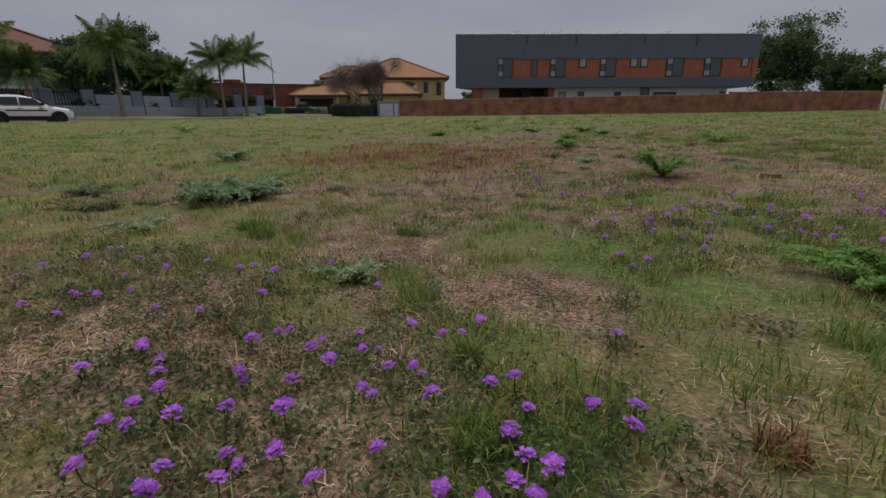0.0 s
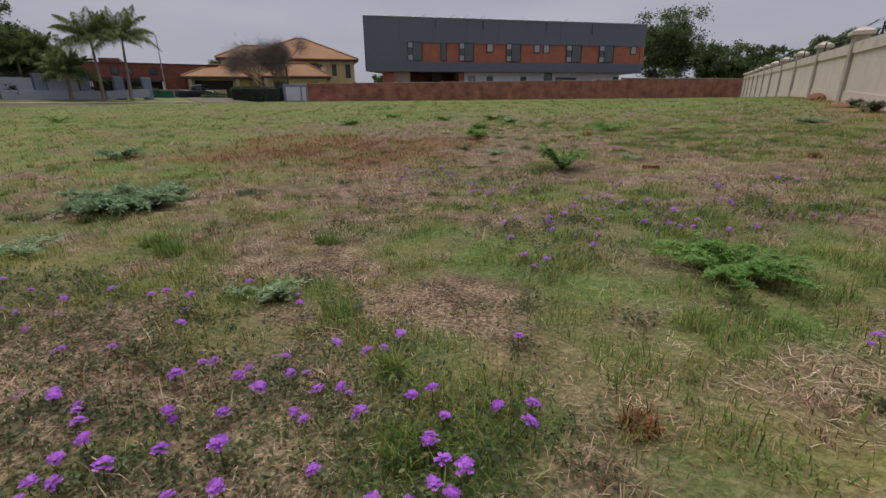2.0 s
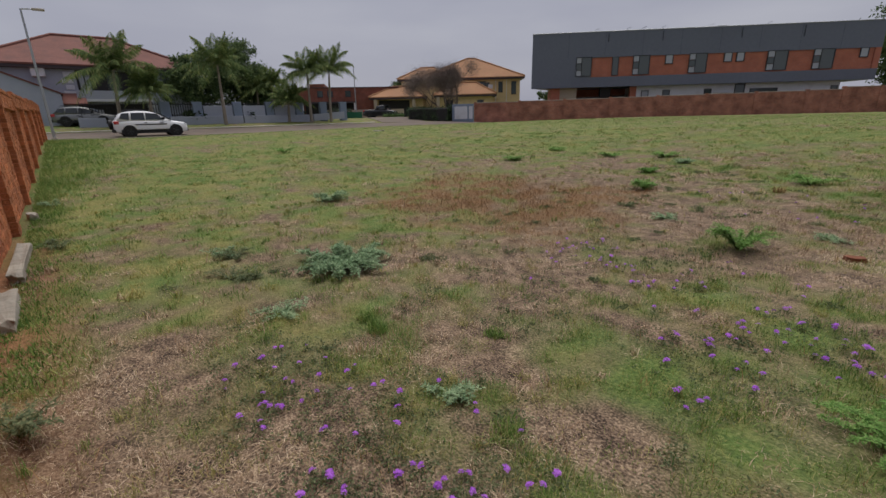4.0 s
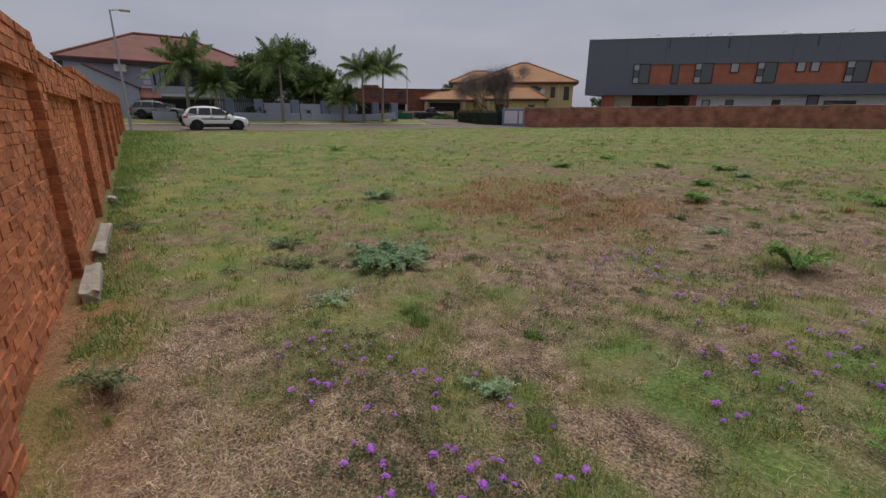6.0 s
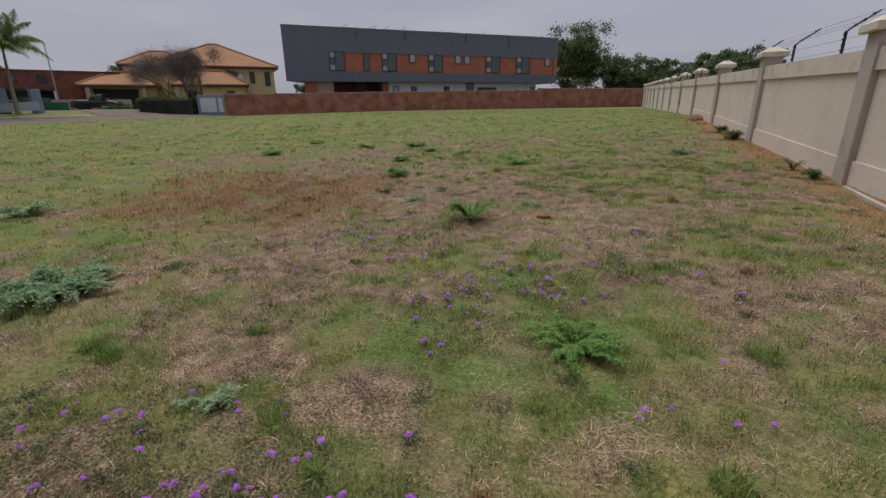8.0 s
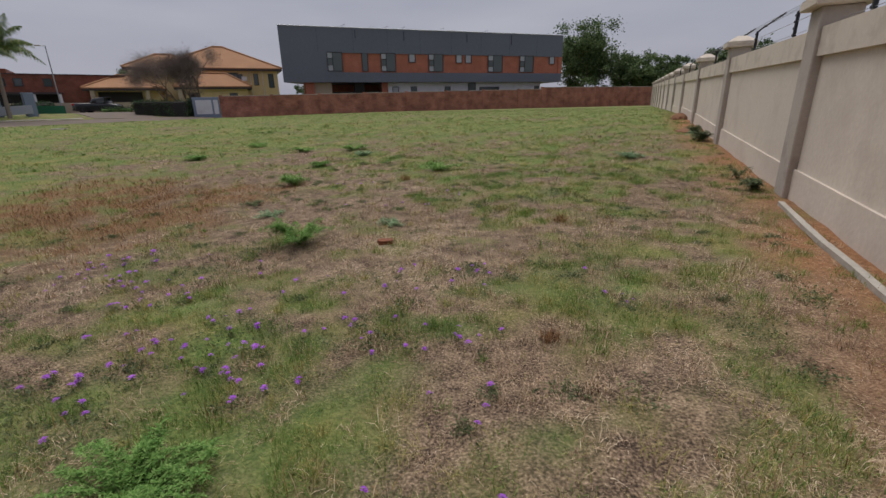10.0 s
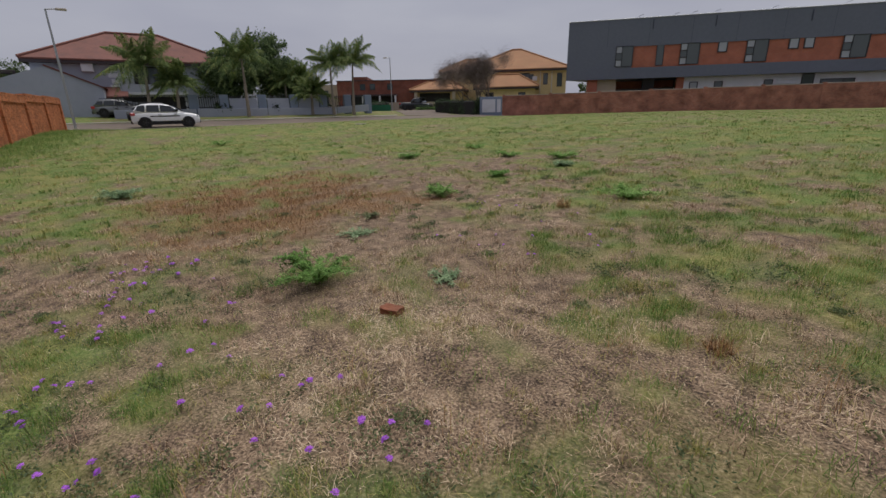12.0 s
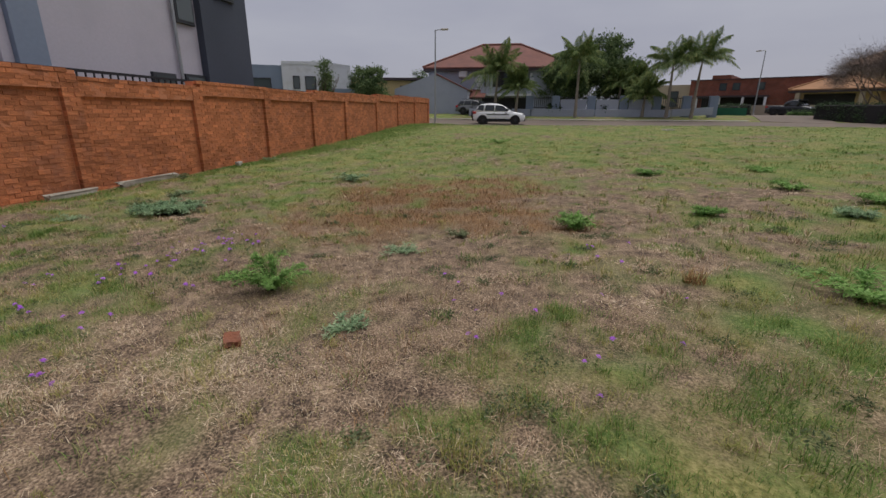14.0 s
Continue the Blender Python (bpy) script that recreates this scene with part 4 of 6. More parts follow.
# local x runs along the street, local y away from it
part("wall", block(-0.9, 16.1, 0, 13, -0.6, 5.25), M["greywall"], lh)
tiled_roof(lh, -0.9, 16.1, 0, 13, 5.5, 3.3, 5.0, "x", M["redtile"], 0.6)
# near-black sheets on the flat wall paint the shade of balcony and porch
part("balcony_recess", block(6.0, 11.0, -0.03, 0.05, 2.7, 5.0), M["dark"], lh)
part("porch_recess", block(5.8, 11.3, -0.03, 0.05, -0.5, 2.0), M["dark"], lh)
part("balcony_slab", block(5.6, 11.6, -1.2, 0.0, 2.2, 2.45, 0.02), M["white"], lh)
part("balcony_rail", block(5.7, 11.5, -1.2, -1.12, 2.45, 3.2), M["greywall"], lh)
for x in (5.9, 8.1, 10.2):
    window(lh, x + 0.2, x + 1.2, 3.0, 4.9, -0.06, mullions=1, t=0.09, glass=M["glass_light"] if x < 6 else None)
for k in range(9):
    part("quoin", block(4.9 if k % 2 else 5.1, 5.75, -0.05, -0.005, 0.0 + 0.55 * k, 0.42 + 0.55 * k, 0.02), M["white"], lh)
for k in range(9):
    part("quoin", block(11.2, 11.9 if k % 2 else 11.7, -0.05, -0.005, 0.0 + 0.55 * k, 0.42 + 0.55 * k, 0.02), M["white"], lh)
window(lh, 6.4, 7.6, -0.2, 1.6, -0.06, mullions=1, t=0.09, glass=M["glass_light"])
part("air_conditioner", block(2.9, 3.9, -0.45, -0.02, 4.35, 5.15, 0.05), M["white"], lh)
part("porch_roof", prism([(-2.6, 2.0), (0, 3.0), (0, 2.8), (-2.6, 1.85)], "x", 4.2, 6.3), M["redtile"], lh)
part("end_wall_trim", block(16.1, 16.9, 0.8, 2.2, -0.6, 5.2), M["greywall"], lh)

gar = thing("garage", pose(-46, 0, 0.15, 0, 0, 90), "pale grey gabled garage wall across the street", "garage")
part("wall", prism([(-3.2, -0.5), (5.3, -0.5), (5.3, 2.95), (1.5, 4.7), (-3.2, 3.1)], "y", 0, 4.0), M["greywall"], gar)
part("verge", prism([(5.4, 2.9), (1.5, 4.72), (1.5, 4.86), (5.5, 3.0)], "y", -0.1, 4.1), M["redtile"], gar)
part("gate_pillar", block(5.3, 6.1, -0.3, 0.3, -0.5, 1.9, 0.02), M["charcoal"], gar)


# ---- low white wall, palisade and pillars along the far pavement ----
fr = thing("street_fence", pose(-43, 0, 0.12, 0, 0, 90), "low white wall with grey pillars and steel palisade", "fence")
for a, b in ((5.9, 12.4), (12.5, 18.9), (19.0, 26.3)):
    part("low_wall", block(a, b, 0, 0.25, 0.2, 0.98, 0.02), M["greywall"], fr)
part("low_wall", prism([(26.4, 0.3), (30.2, 0.5), (30.2, 1.25), (26.4, 1.0)], "y", 0.0, 0.25), M["greywall"], fr)
for a in (11.9, 14.6, 18.2, 21.4, 24.6, 27.4, 29.9):
    part("pillar", block(a, a + 0.8, 0.3, 0.75, 0.2, 2.3, 0.02), M["bluegrey"], fr)
for a, b in ((12.8, 14.5), (15.5, 18.1), (19.1, 21.3), (22.3, 24.5)):
    if a != 12.8:
        part("panel", block(a, b, 0.42, 0.5, 0.9, 1.95), M["greywall"], fr)
for k in range(120):
    a = 6.2 + 0.2 * k
    part("pale", block(a, a + 0.05, 0.55, 0.58, 0.9, 2.25), M["blacksteel"], fr)
for z in (1.1, 2.05):
    part("rail", block(6.0, 30.2, 0.6, 0.64, z, z + 0.06), M["blacksteel"], fr)
net = bmesh.new()
box(net, 31.2, 35.2, 1.5, 1.56, 0.3, 1.35)
tagged(part("shade_net_fence", net, M["netting"]), "green shade netting fence on the far verge", "fence").matrix_world = pose(-46, 0, 0, 0, 0, 90)

gate = thing("gate_panel", pose(-36.3, 44.8, 0, 0, 0, 42.57), "white gate panels in a blue-grey frame", "gate")
part("frame", block(-2.9, -0.2, -0.1, 0.15, -0.3, 2.0, 0.02), M["bluegrey"], gate)
part("panel", block(-2.6, -1.0, -0.14, -0.105, 0.2, 1.7), M["white"], gate)
part("panel", block(-0.8, -0.35, -0.14, -0.105, 0.2, 1.7), M["white"], gate)


# ---- lilac grey neighbour behind the orange wall ----
nb = thing("neighbour_house", pose(0, 0.2, 0), "tall lilac-grey rendered house with charcoal end block", "house")
part("wall", block(-8.2, 9.0, -9, 0.3, -1.2, 7.4), M["lilac"], nb)
part("charcoal_block", block(-10.9, -8.2, -6, 0.55, -1.2, 7.8), M["charcoal"], nb)
part("pier_strip", block(-2.55, -1.85, 0.3, 0.62, -1.2, 7.2, 0.01), M["bluegrey"], nb)
part("side_strip", block(-1.85, -1.6, 0.3, 0.5, -1.2, 7.2, 0.01), M["lilac"], nb)
bm = bmesh.new()
tube(bm, [(-7.05, 0.4, -1), (-7.05, 0.4, 7.2)], 0.055, 8)
part("downpipe", bm, M["steel"], nb)
for a, b, z0, z1 in ((-6.7, -5.9, 1.0, 1.7), (-8.1, -7.3, 1.0, 1.75), (-1.5, 0.5, 0.9, 1.65), (-7.95, -7.25, 3.5, 5.4), (-10.0, -9.0, 4.6, 6.3)):
    bm = bmesh.new()
    box(bm, a - 0.08, b + 0.08, 0.28 if a > -8.5 else 0.5, 0.40 if a > -8.5 else 0.64, z0 - 0.1, z1 + 0.1, 0.01)
    w = part("window", bm, M["frame"], nb)
    part("pane", block(a, b, 0.38 if a > -8.5 else 0.62, 0.42 if a > -8.5 else 0.66, z0, z1), M["glass"], w)
    part("bar", block(a, b, 0.41 if a > -8.5 else 0.66, 0.45 if a > -8.5 else 0.69, (z0 + z1) / 2 - 0.03, (z0 + z1) / 2 + 0.03), M["frame"], w)
rail = thing("garden_railing", pose(0, 2.6, 0), "dark steel palisade railing behind the brick wall", "railing")
part("rail", block(-12.4, 8.8, -0.03, 0.03, 1.42, 1.48), M["blacksteel"], rail)
part("rail", block(-12.4, 8.8, -0.03, 0.03, 1.02, 1.07), M["blacksteel"], rail)
for k in range(105):
    a = -12.3 + 0.2 * k
    part("bar", block(a, a + 0.025, -0.015, 0.015, -0.9, 1.42), M["blacksteel"], rail)

wh = thing("white_house", pose(-43.5, -21.5, 1.0, 0, 0, 117), "white flat-roofed house with dark windows", "house")
part("wall", block(5.0, 13.1, 0, 9, -1, 5.1), M["white"], wh)
part("grey_block", block(-6, 5.0, 0.3, 8, -1, 4.95), M["bluegrey"], wh)
part("parapet", prism([(5.0, 5.1), (13.1, 5.1), (13.1, 5.15), (10.0, 5.5), (5.0, 5.4)], "y", -0.05, 0.3), M["white"], wh)
for a, b, z0, z1 in ((6.2, 7.0, 2.3, 3.8), (7.6, 8.9, 2.2, 3.8), (0.6, 3.7, 1.9, 3.5)):
    window(wh, a, b, z0, z1, -0.05 if a > 5 else 0.26, t=0.1)
part("annex", block(9.5, 16, -3, -2.7, -1, 2.3), M["bluegrey"], wh)
sh = thing("shed_house", pose(-52.5, -7.0, 0.6, 0, 0, 100), "small yellow house with a dark flat roof", "house")
part("wall", block(-4, 4.6, 0, 6, -1, 4.0), M["yellow"], sh)
part("roof", block(-4.5, 5.4, -0.7, 6.5, 4.0, 4.35, 0.03), M["fascia"], sh)
window(sh, 2.6, 3.4, 2.0, 3.4, -0.04, t=0.1)


# ---- street lamps ----
def street_lamp(x, y, z, h, heading, label):
    ob = thing("street_lamp", pose(x, y, z, 0, 0, heading), label, "street lamp", "street lamps")
    bm = bmesh.new()
    tube(bm, [(0, 0, -0.2), (0, 0, h * 0.5), (0, 0, h)], [0.085, 0.07, 0.05], 10)
    part("pole", bm, M["steel"], ob)
    bm = bmesh.new()
    tube(bm, [(0, 0, h - 0.02), (0.35, 0, h + 0.02), (0.8, 0, h + 0.03)], [0.04, 0.035, 0.035], 8)
    part("arm", bm, M["steel"], ob)
    part("lamp_head", block(0.5, 1.1, -0.12, 0.12, h - 0.03, h + 0.1, 0.03), M["pier"], ob)
    part("base_collar", block(-0.13, 0.13, -0.13, 0.13, -0.05, 0.25, 0.02), M["concrete"], ob)
    return ob


street_lamp(-33.0, 4.1, lie(-33, 4.1) - 0.05, 7.6, 90, "tall galvanised street lamp beside the brick wall end")
street_lamp(-58.0, 40.5, 0.6, 7.6, 215, "distant leaning galvanised street lamp by the driveway")


# ---- cars ----
def wheel(parent, x, y, r, w, side):
    """A wheel with its tyre and five-spoke rim; local x is the car's length."""
    bm = bmesh.new()
    ring = [(r * 0.62, 0.0), (r * 0.66, w / 2), (r * 0.93, w / 2), (r, w * 0.36), (r, -w * 0.36), (r * 0.93, -w / 2), (r * 0.66, -w / 2), (r * 0.62, 0.0)]
    n = 24
    vs = [[bm.verts.new((x + a * math.cos(k * math.tau / n), y + b, r + a * math.sin(k * math.tau / n))) for a, b in ring[:-1]] for k in range(n)]
    for k in range(n):
        for i in range(len(ring) - 1):
            j = (i + 1) % (len(ring) - 1)
            bm.faces.new((vs[k][i], vs[k][j], vs[(k + 1) % n][j], vs[(k + 1) % n][i]))
    bmesh.ops.recalc_face_normals(bm, faces=bm.faces[:])
    tyre = part("wheel", bm, M["rubber"], parent)
    rim = bmesh.new()
    tube(rim, [(x, y - side * 0.03, r), (x, y + side * (w / 2 - 0.06), r)], r * 0.63, 20)
    for k in range(5):
        a = k * math.tau / 5
        tube(rim, [(x, y + side * (w / 2 - 0.03), r), (x + 0.6 * r * math.cos(a), y + side * (w / 2 - 0.03), r + 0.6 * r * math.sin(a))], 0.035, 5)
    part("rim", rim, M["alloy"], tyre)


def lofted(sections):
    """A closed skin through cross-sections of equal count."""
    bm = bmesh.new()
    rows = [[bm.verts.new(p) for p in s] for s in sections]
    n = len(rows[0])
    for a, b in zip(rows, rows[1:]):
        for i in range(n):
            bm.faces.new((a[i], a[(i + 1) % n], b[(i + 1) % n], b[i]))
    bm.faces.new(rows[0][::-1])
    bm.faces.new(rows[-1])
    bmesh.ops.recalc_face_normals(bm, faces=bm.faces[:])
    for f in bm.faces:
        f.smooth = True
    return bm


def car(name, m, paint, label, category, L, Wd, H, wb, front, stripe=False, spare=False, pickup=False):
    """A parked car along local +x, standing on z = 0."""
    ob = thing(name, m, label, category)
    h = Wd / 2
    belt = H * 0.635

    def section(x, top, half, low=0.24, tum=0.06):
        return [(x, -half + 0.06, low), (x, -half, low + 0.16), (x, -half, top - 0.2), (x, -half + tum, top - 0.05), (x, -half + 0.2, top), (x, half - 0.2, top), (x, half - tum, top - 0.05), (x, half, top - 0.2), (x, half, low + 0.16), (x, half - 0.06, low)]

    r, f = -L / 2, L / 2
    body = [section(r, belt * 0.9, h - 0.12, 0.38), section(r + 0.1, belt, h - 0.03, 0.3), section(r + 0.9, belt + 0.02, h), section(0, belt, h), section(f - 1.35, belt - 0.02, h), section(f - 0.9, belt - 0.07, h - 0.01), section(f - 0.25, belt - 0.18, h - 0.07), section(f - 0.05, belt - 0.3, h - 0.16, 0.3), section(f, belt - 0.42, h - 0.28, 0.36)]
    part("body", lofted(body), paint, ob)

    def cab(x, top, half, base):
        return [(x, -half, base), (x, -half + 0.13, top - 0.08), (x, -half + 0.28, top), (x, half - 0.28, top), (x, half - 0.13, top - 0.08), (x, half, base)]

    b0 = belt - 0.06
    back = r + 0.12 if not pickup else r + 1.9
    xs = [(back, b0 + 0.04), (back + 0.34, H - 0.2), (back + 0.7, H - 0.06), (back + 1.35, H), (back + 1.95, H - 0.03), (f - 1.95, H - 0.16), (f - 1.05, b0 + 0.05)]
    part("roof_cabin", lofted([cab(x, z, h - 0.05, b0) for x, z in xs]), paint, ob)

    def glass(points, name="side_window", material=None, lift=0.012):
        for side in (-1, 1):
            bm = bmesh.new()
            out = []
            for x, z in points:
                k = (z - b0) / (H - 0.08 - b0)
                out.append(bm.verts.new((x, side * (h - 0.05 - 0.13 * k + lift), z)))
            fc = bm.faces.new(out)
            res = bmesh.ops.extrude_face_region(bm, geom=[fc])
            for v in [g for g in res["geom"] if isinstance(g, bmesh.types.BMVert)]:
                v.co.y -= side * 0.05
            bmesh.ops.recalc_face_normals(bm, faces=bm.faces[:])
            part(name, bm, material or M["carglass"], ob)

    zt, zb = H - 0.15, b0 + 0.07
    if not pickup:
        glass([(back + 0.22, zb + 0.1), (back + 0.78, zb), (back + 0.86, zt), (back + 0.42, zt - 0.03)])
    glass([(back + 0.9, zb), (back + 1.72, zb), (back + 1.74, zt), (back + 0.97, zt)])
    glass([(back + 1.8, zb), (f - 1.42, zb), (f - 1.6, zb + 0.16), (f - 1.9, zt - 0.06), (back + 1.82, zt)])
    ws = bmesh.new()
    q = [ws.verts.new(p) for p in ((f - 1.1, -h + 0.2, b0 + 0.09), (f - 1.1, h - 0.2, b0 + 0.09), (f - 1.74, h - 0.32, H - 0.19), (f - 1.74, -h + 0.32, H - 0.19))]
    ws.faces.new(q)
    bmesh.ops.translate(ws, verts=ws.verts[:], vec=(0.03, 0, 0.03))
    ext = bmesh.ops.extrude_face_region(ws, geom=ws.faces[:])
    for v in [g for g in ext["geom"] if isinstance(g, bmesh.types.BMVert)]:
        v.co -= Vector((0.05, 0, 0.03))
    bmesh.ops.recalc_face_normals(ws, faces=ws.faces[:])
    part("windscreen", ws, M["carglass"], ob)
    for side in (-1, 1):
        part("sill_trim", block(r + 0.35, f - 0.4, side * (h - 0.03) - 0.03, side * (h - 0.03) + 0.03, 0.22, 0.5, 0.02), M["plastic"], ob)
        part("mirror", block(f - 1.62, f - 1.42, side * (h + 0.02) - 0.09, side * (h + 0.02) + 0.09, b0 + 0.1, b0 + 0.26, 0.04), M["plastic"], ob)
        if stripe:
            part("side_stripe", block(r + 1.2, f - 1.35, side * (h + 0.004) - 0.004, side * (h + 0.004) + 0.004, 0.78, 0.86), M["plastic"], ob)
        part("tail_lamp", block(r - 0.01, r + 0.3, side * (h - 0.12) - 0.11, side * (h - 0.12) + 0.11, belt - 0.26, belt - 0.04, 0.03), M["redlamp"], ob)
        part("headlamp", block(f - 0.5, f - 0.1, side * (h - 0.22) - 0.1, side * (h - 0.22) + 0.1, belt - 0.42, belt - 0.24, 0.03), M["headlamp"], ob)
        for a in (r + 1.0, r + 2.0):
            part("door_handle", block(a + 0.75, a + 0.95, side * (h + 0.01) - 0.02, side * (h + 0.01) + 0.02, belt - 0.2, belt - 0.16, 0.008), M["plastic"], ob)
        for x in (front - wb, front):
            arch = bmesh.new()
            tube(arch, [(x, side * (h - 0.2), 0.37), (x, side * (h + 0.012), 0.37)], 0.43, 22)
            part("wheel_arch", arch, M["plastic"], ob)
            wheel(ob, x, side * (h - 0.085), 0.36, 0.22, side)
        rb = bmesh.new()
        tube(rb, [(back + 0.5, side * (h - 0.32), H + 0.0), (back + 0.6, side * (h - 0.32), H + 0.06), (back + 1.9, side * (h - 0.32), H + 0.04), (back + 2.05, side * (h - 0.32), H - 0.04)], 0.02, 5)
        part("roof_rail", rb, M["alloy"], ob)
    part("rear_bumper", block(r - 0.06, r + 0.25, -h + 0.1, h - 0.1, 0.3, 0.56, 0.05), M["plastic"], ob)
    part("front_bumper", block(f - 0.3, f + 0.03, -h + 0.22, h - 0.22, 0.28, 0.5, 0.05), M["plastic"], ob)
    part("grille", block(f - 0.1, f + 0.012, -0.5, 0.5, 0.56, 0.74, 0.02), M["plastic"], ob)
    if spare:
        sp = bmesh.new()
        tube(sp, [(r - 0.02, 0.05, 0.86), (r - 0.2, 0.05, 0.86), (r - 0.23, 0.05, 0.86)], [0.33, 0.33, 0.25], 22)
        part("spare_wheel", sp, M["plastic"], ob)
    return ob


car("compact_suv", pose(-34.35, 9.62, lie(-34.3, 9.6) + 0.03, 0, 0, 90), M["carpaint"], "white compact SUV parked at the street edge", "car", 4.5, 1.95, 1.76, 2.82, 1.42, stripe=True, spare=True)
car("pickup_truck", pose(-57.5, 44.5, lie(-57.5, 44.5) + 0.03, 0, 0, 35), M["blackpaint"], "black pickup parked on the driveway", "car", 5.2, 1.95, 1.85, 3.1, 1.6, pickup=True)
car("parked_car", pose(-44.4, 6.6, lie(-44.4, 6.6) + 0.05, 0, 0, 70), M["silverpaint"], "dull silver car in the house driveway", "car", 4.4, 1.8, 1.55, 2.6, 1.35)


# ---- plants ----
def leaf_cloud(rs, centres, radii, n, size, flat=0.75):
    """Small folded leaves scattered through and over many clumps: two triangles a leaf."""
    k = rs.randint(0, len(centres), n)
    d = rs.normal(size=(n, 3))
    rad = radii[k][:, None] * 0.62
    p = centres[k] + d * rad * np.array([1, 1, flat])
    a = rs.normal(size=(n, 3))
    a /= np.linalg.norm(a, axis=1)[:, None]
    b = np.cross(a, rs.normal(size=(n, 3)))
    b /= np.linalg.norm(b, axis=1)[:, None] + 1e-9
    s = size * (0.6 + 0.8 * rs.rand(n, 1))
    v = np.stack([p - a * s, p + b * s * 0.45, p + a * s, p - b * s * 0.45], 1).reshape(-1, 3)
    i = np.arange(n)[:, None] * 4
    f = np.concatenate([i + [0, 1, 2], i + [0, 2, 3]])
    return v, f


def branching(bm, rs, start, direction, length, radius, depth, tips, spread=0.6, lift=0.15):
    """Limbs that fork and thin out."""
    p, d = np.array(start, float), np.array(direction, float)
    pts, rad = [p.copy()], [radius]
    for k in range(3):
        d = d + rs.normal(size=3) * 0.13 + np.array([0, 0, lift * 0.3])
        d /= np.linalg.norm(d)
        p = p + d * length / 3
        pts.append(p.copy())
        rad.append(radius * (1 - 0.13 * (k + 1)))
    tube(bm, [tuple(q) for q in pts], rad, 6 if depth > 1 else 4)
    if depth <= 0:
        tips.append(p)
        return
    for k in range(rs.randint(2, 4)):
        nd = d + rs.normal(size=3) * spread + np.array([0, 0, lift])
        nd /= np.linalg.norm(nd)
        branching(bm, rs, p, nd, length * rs.uniform(0.6, 0.85), radius * 0.58, depth - 1, tips, spread, lift)


def broadleaf(x, y, z, h, w, seed, label, leaves=9000, size=0.16, material=None, trunk=0.35, name="tree"):
    rs = np.random.RandomState(seed)
    ob = thing(name, pose(x, y, z), label, "tree")
    bm, tips = bmesh.new(), []
    th = h * trunk
    tube(bm, [(0, 0, -0.3), (0.05, 0.02, th * 0.5), (0.0, 0.08, th)], [0.045 * h ** 0.8, 0.036 * h ** 0.8, 0.03 * h ** 0.8], 8)
    for k in range(5):
        a = k * math.tau / 5 + rs.rand()
        branching(bm, rs, (0, 0.08, th * 0.92), (0.7 * math.cos(a), 0.7 * math.sin(a), 0.9), h * 0.22, 0.018 * h ** 0.8, 2, tips, 0.5, 0.2)
    part("trunk", bm, M["bark"], ob)
    c = np.array(tips) * np.array([w / (0.75 * h), w / (0.75 * h), 1])
    extra = rs.normal(size=(130, 3)) * np.array([w * 0.25, w * 0.25, h * 0.19]) + np.array([0, 0, h * 0.58])
    c = np.concatenate([c, extra])
    c[:, 2] = np.clip(c[:, 2], h * 0.14, h * 0.96)
    v, f = leaf_cloud(rs, c, rs.uniform(0.05, 0.10, len(c)) * h, int(leaves * 2.2), size * 0.8)
    soup("crown", v, f, material or M["leaf"], parent=ob, kind="")
    return ob


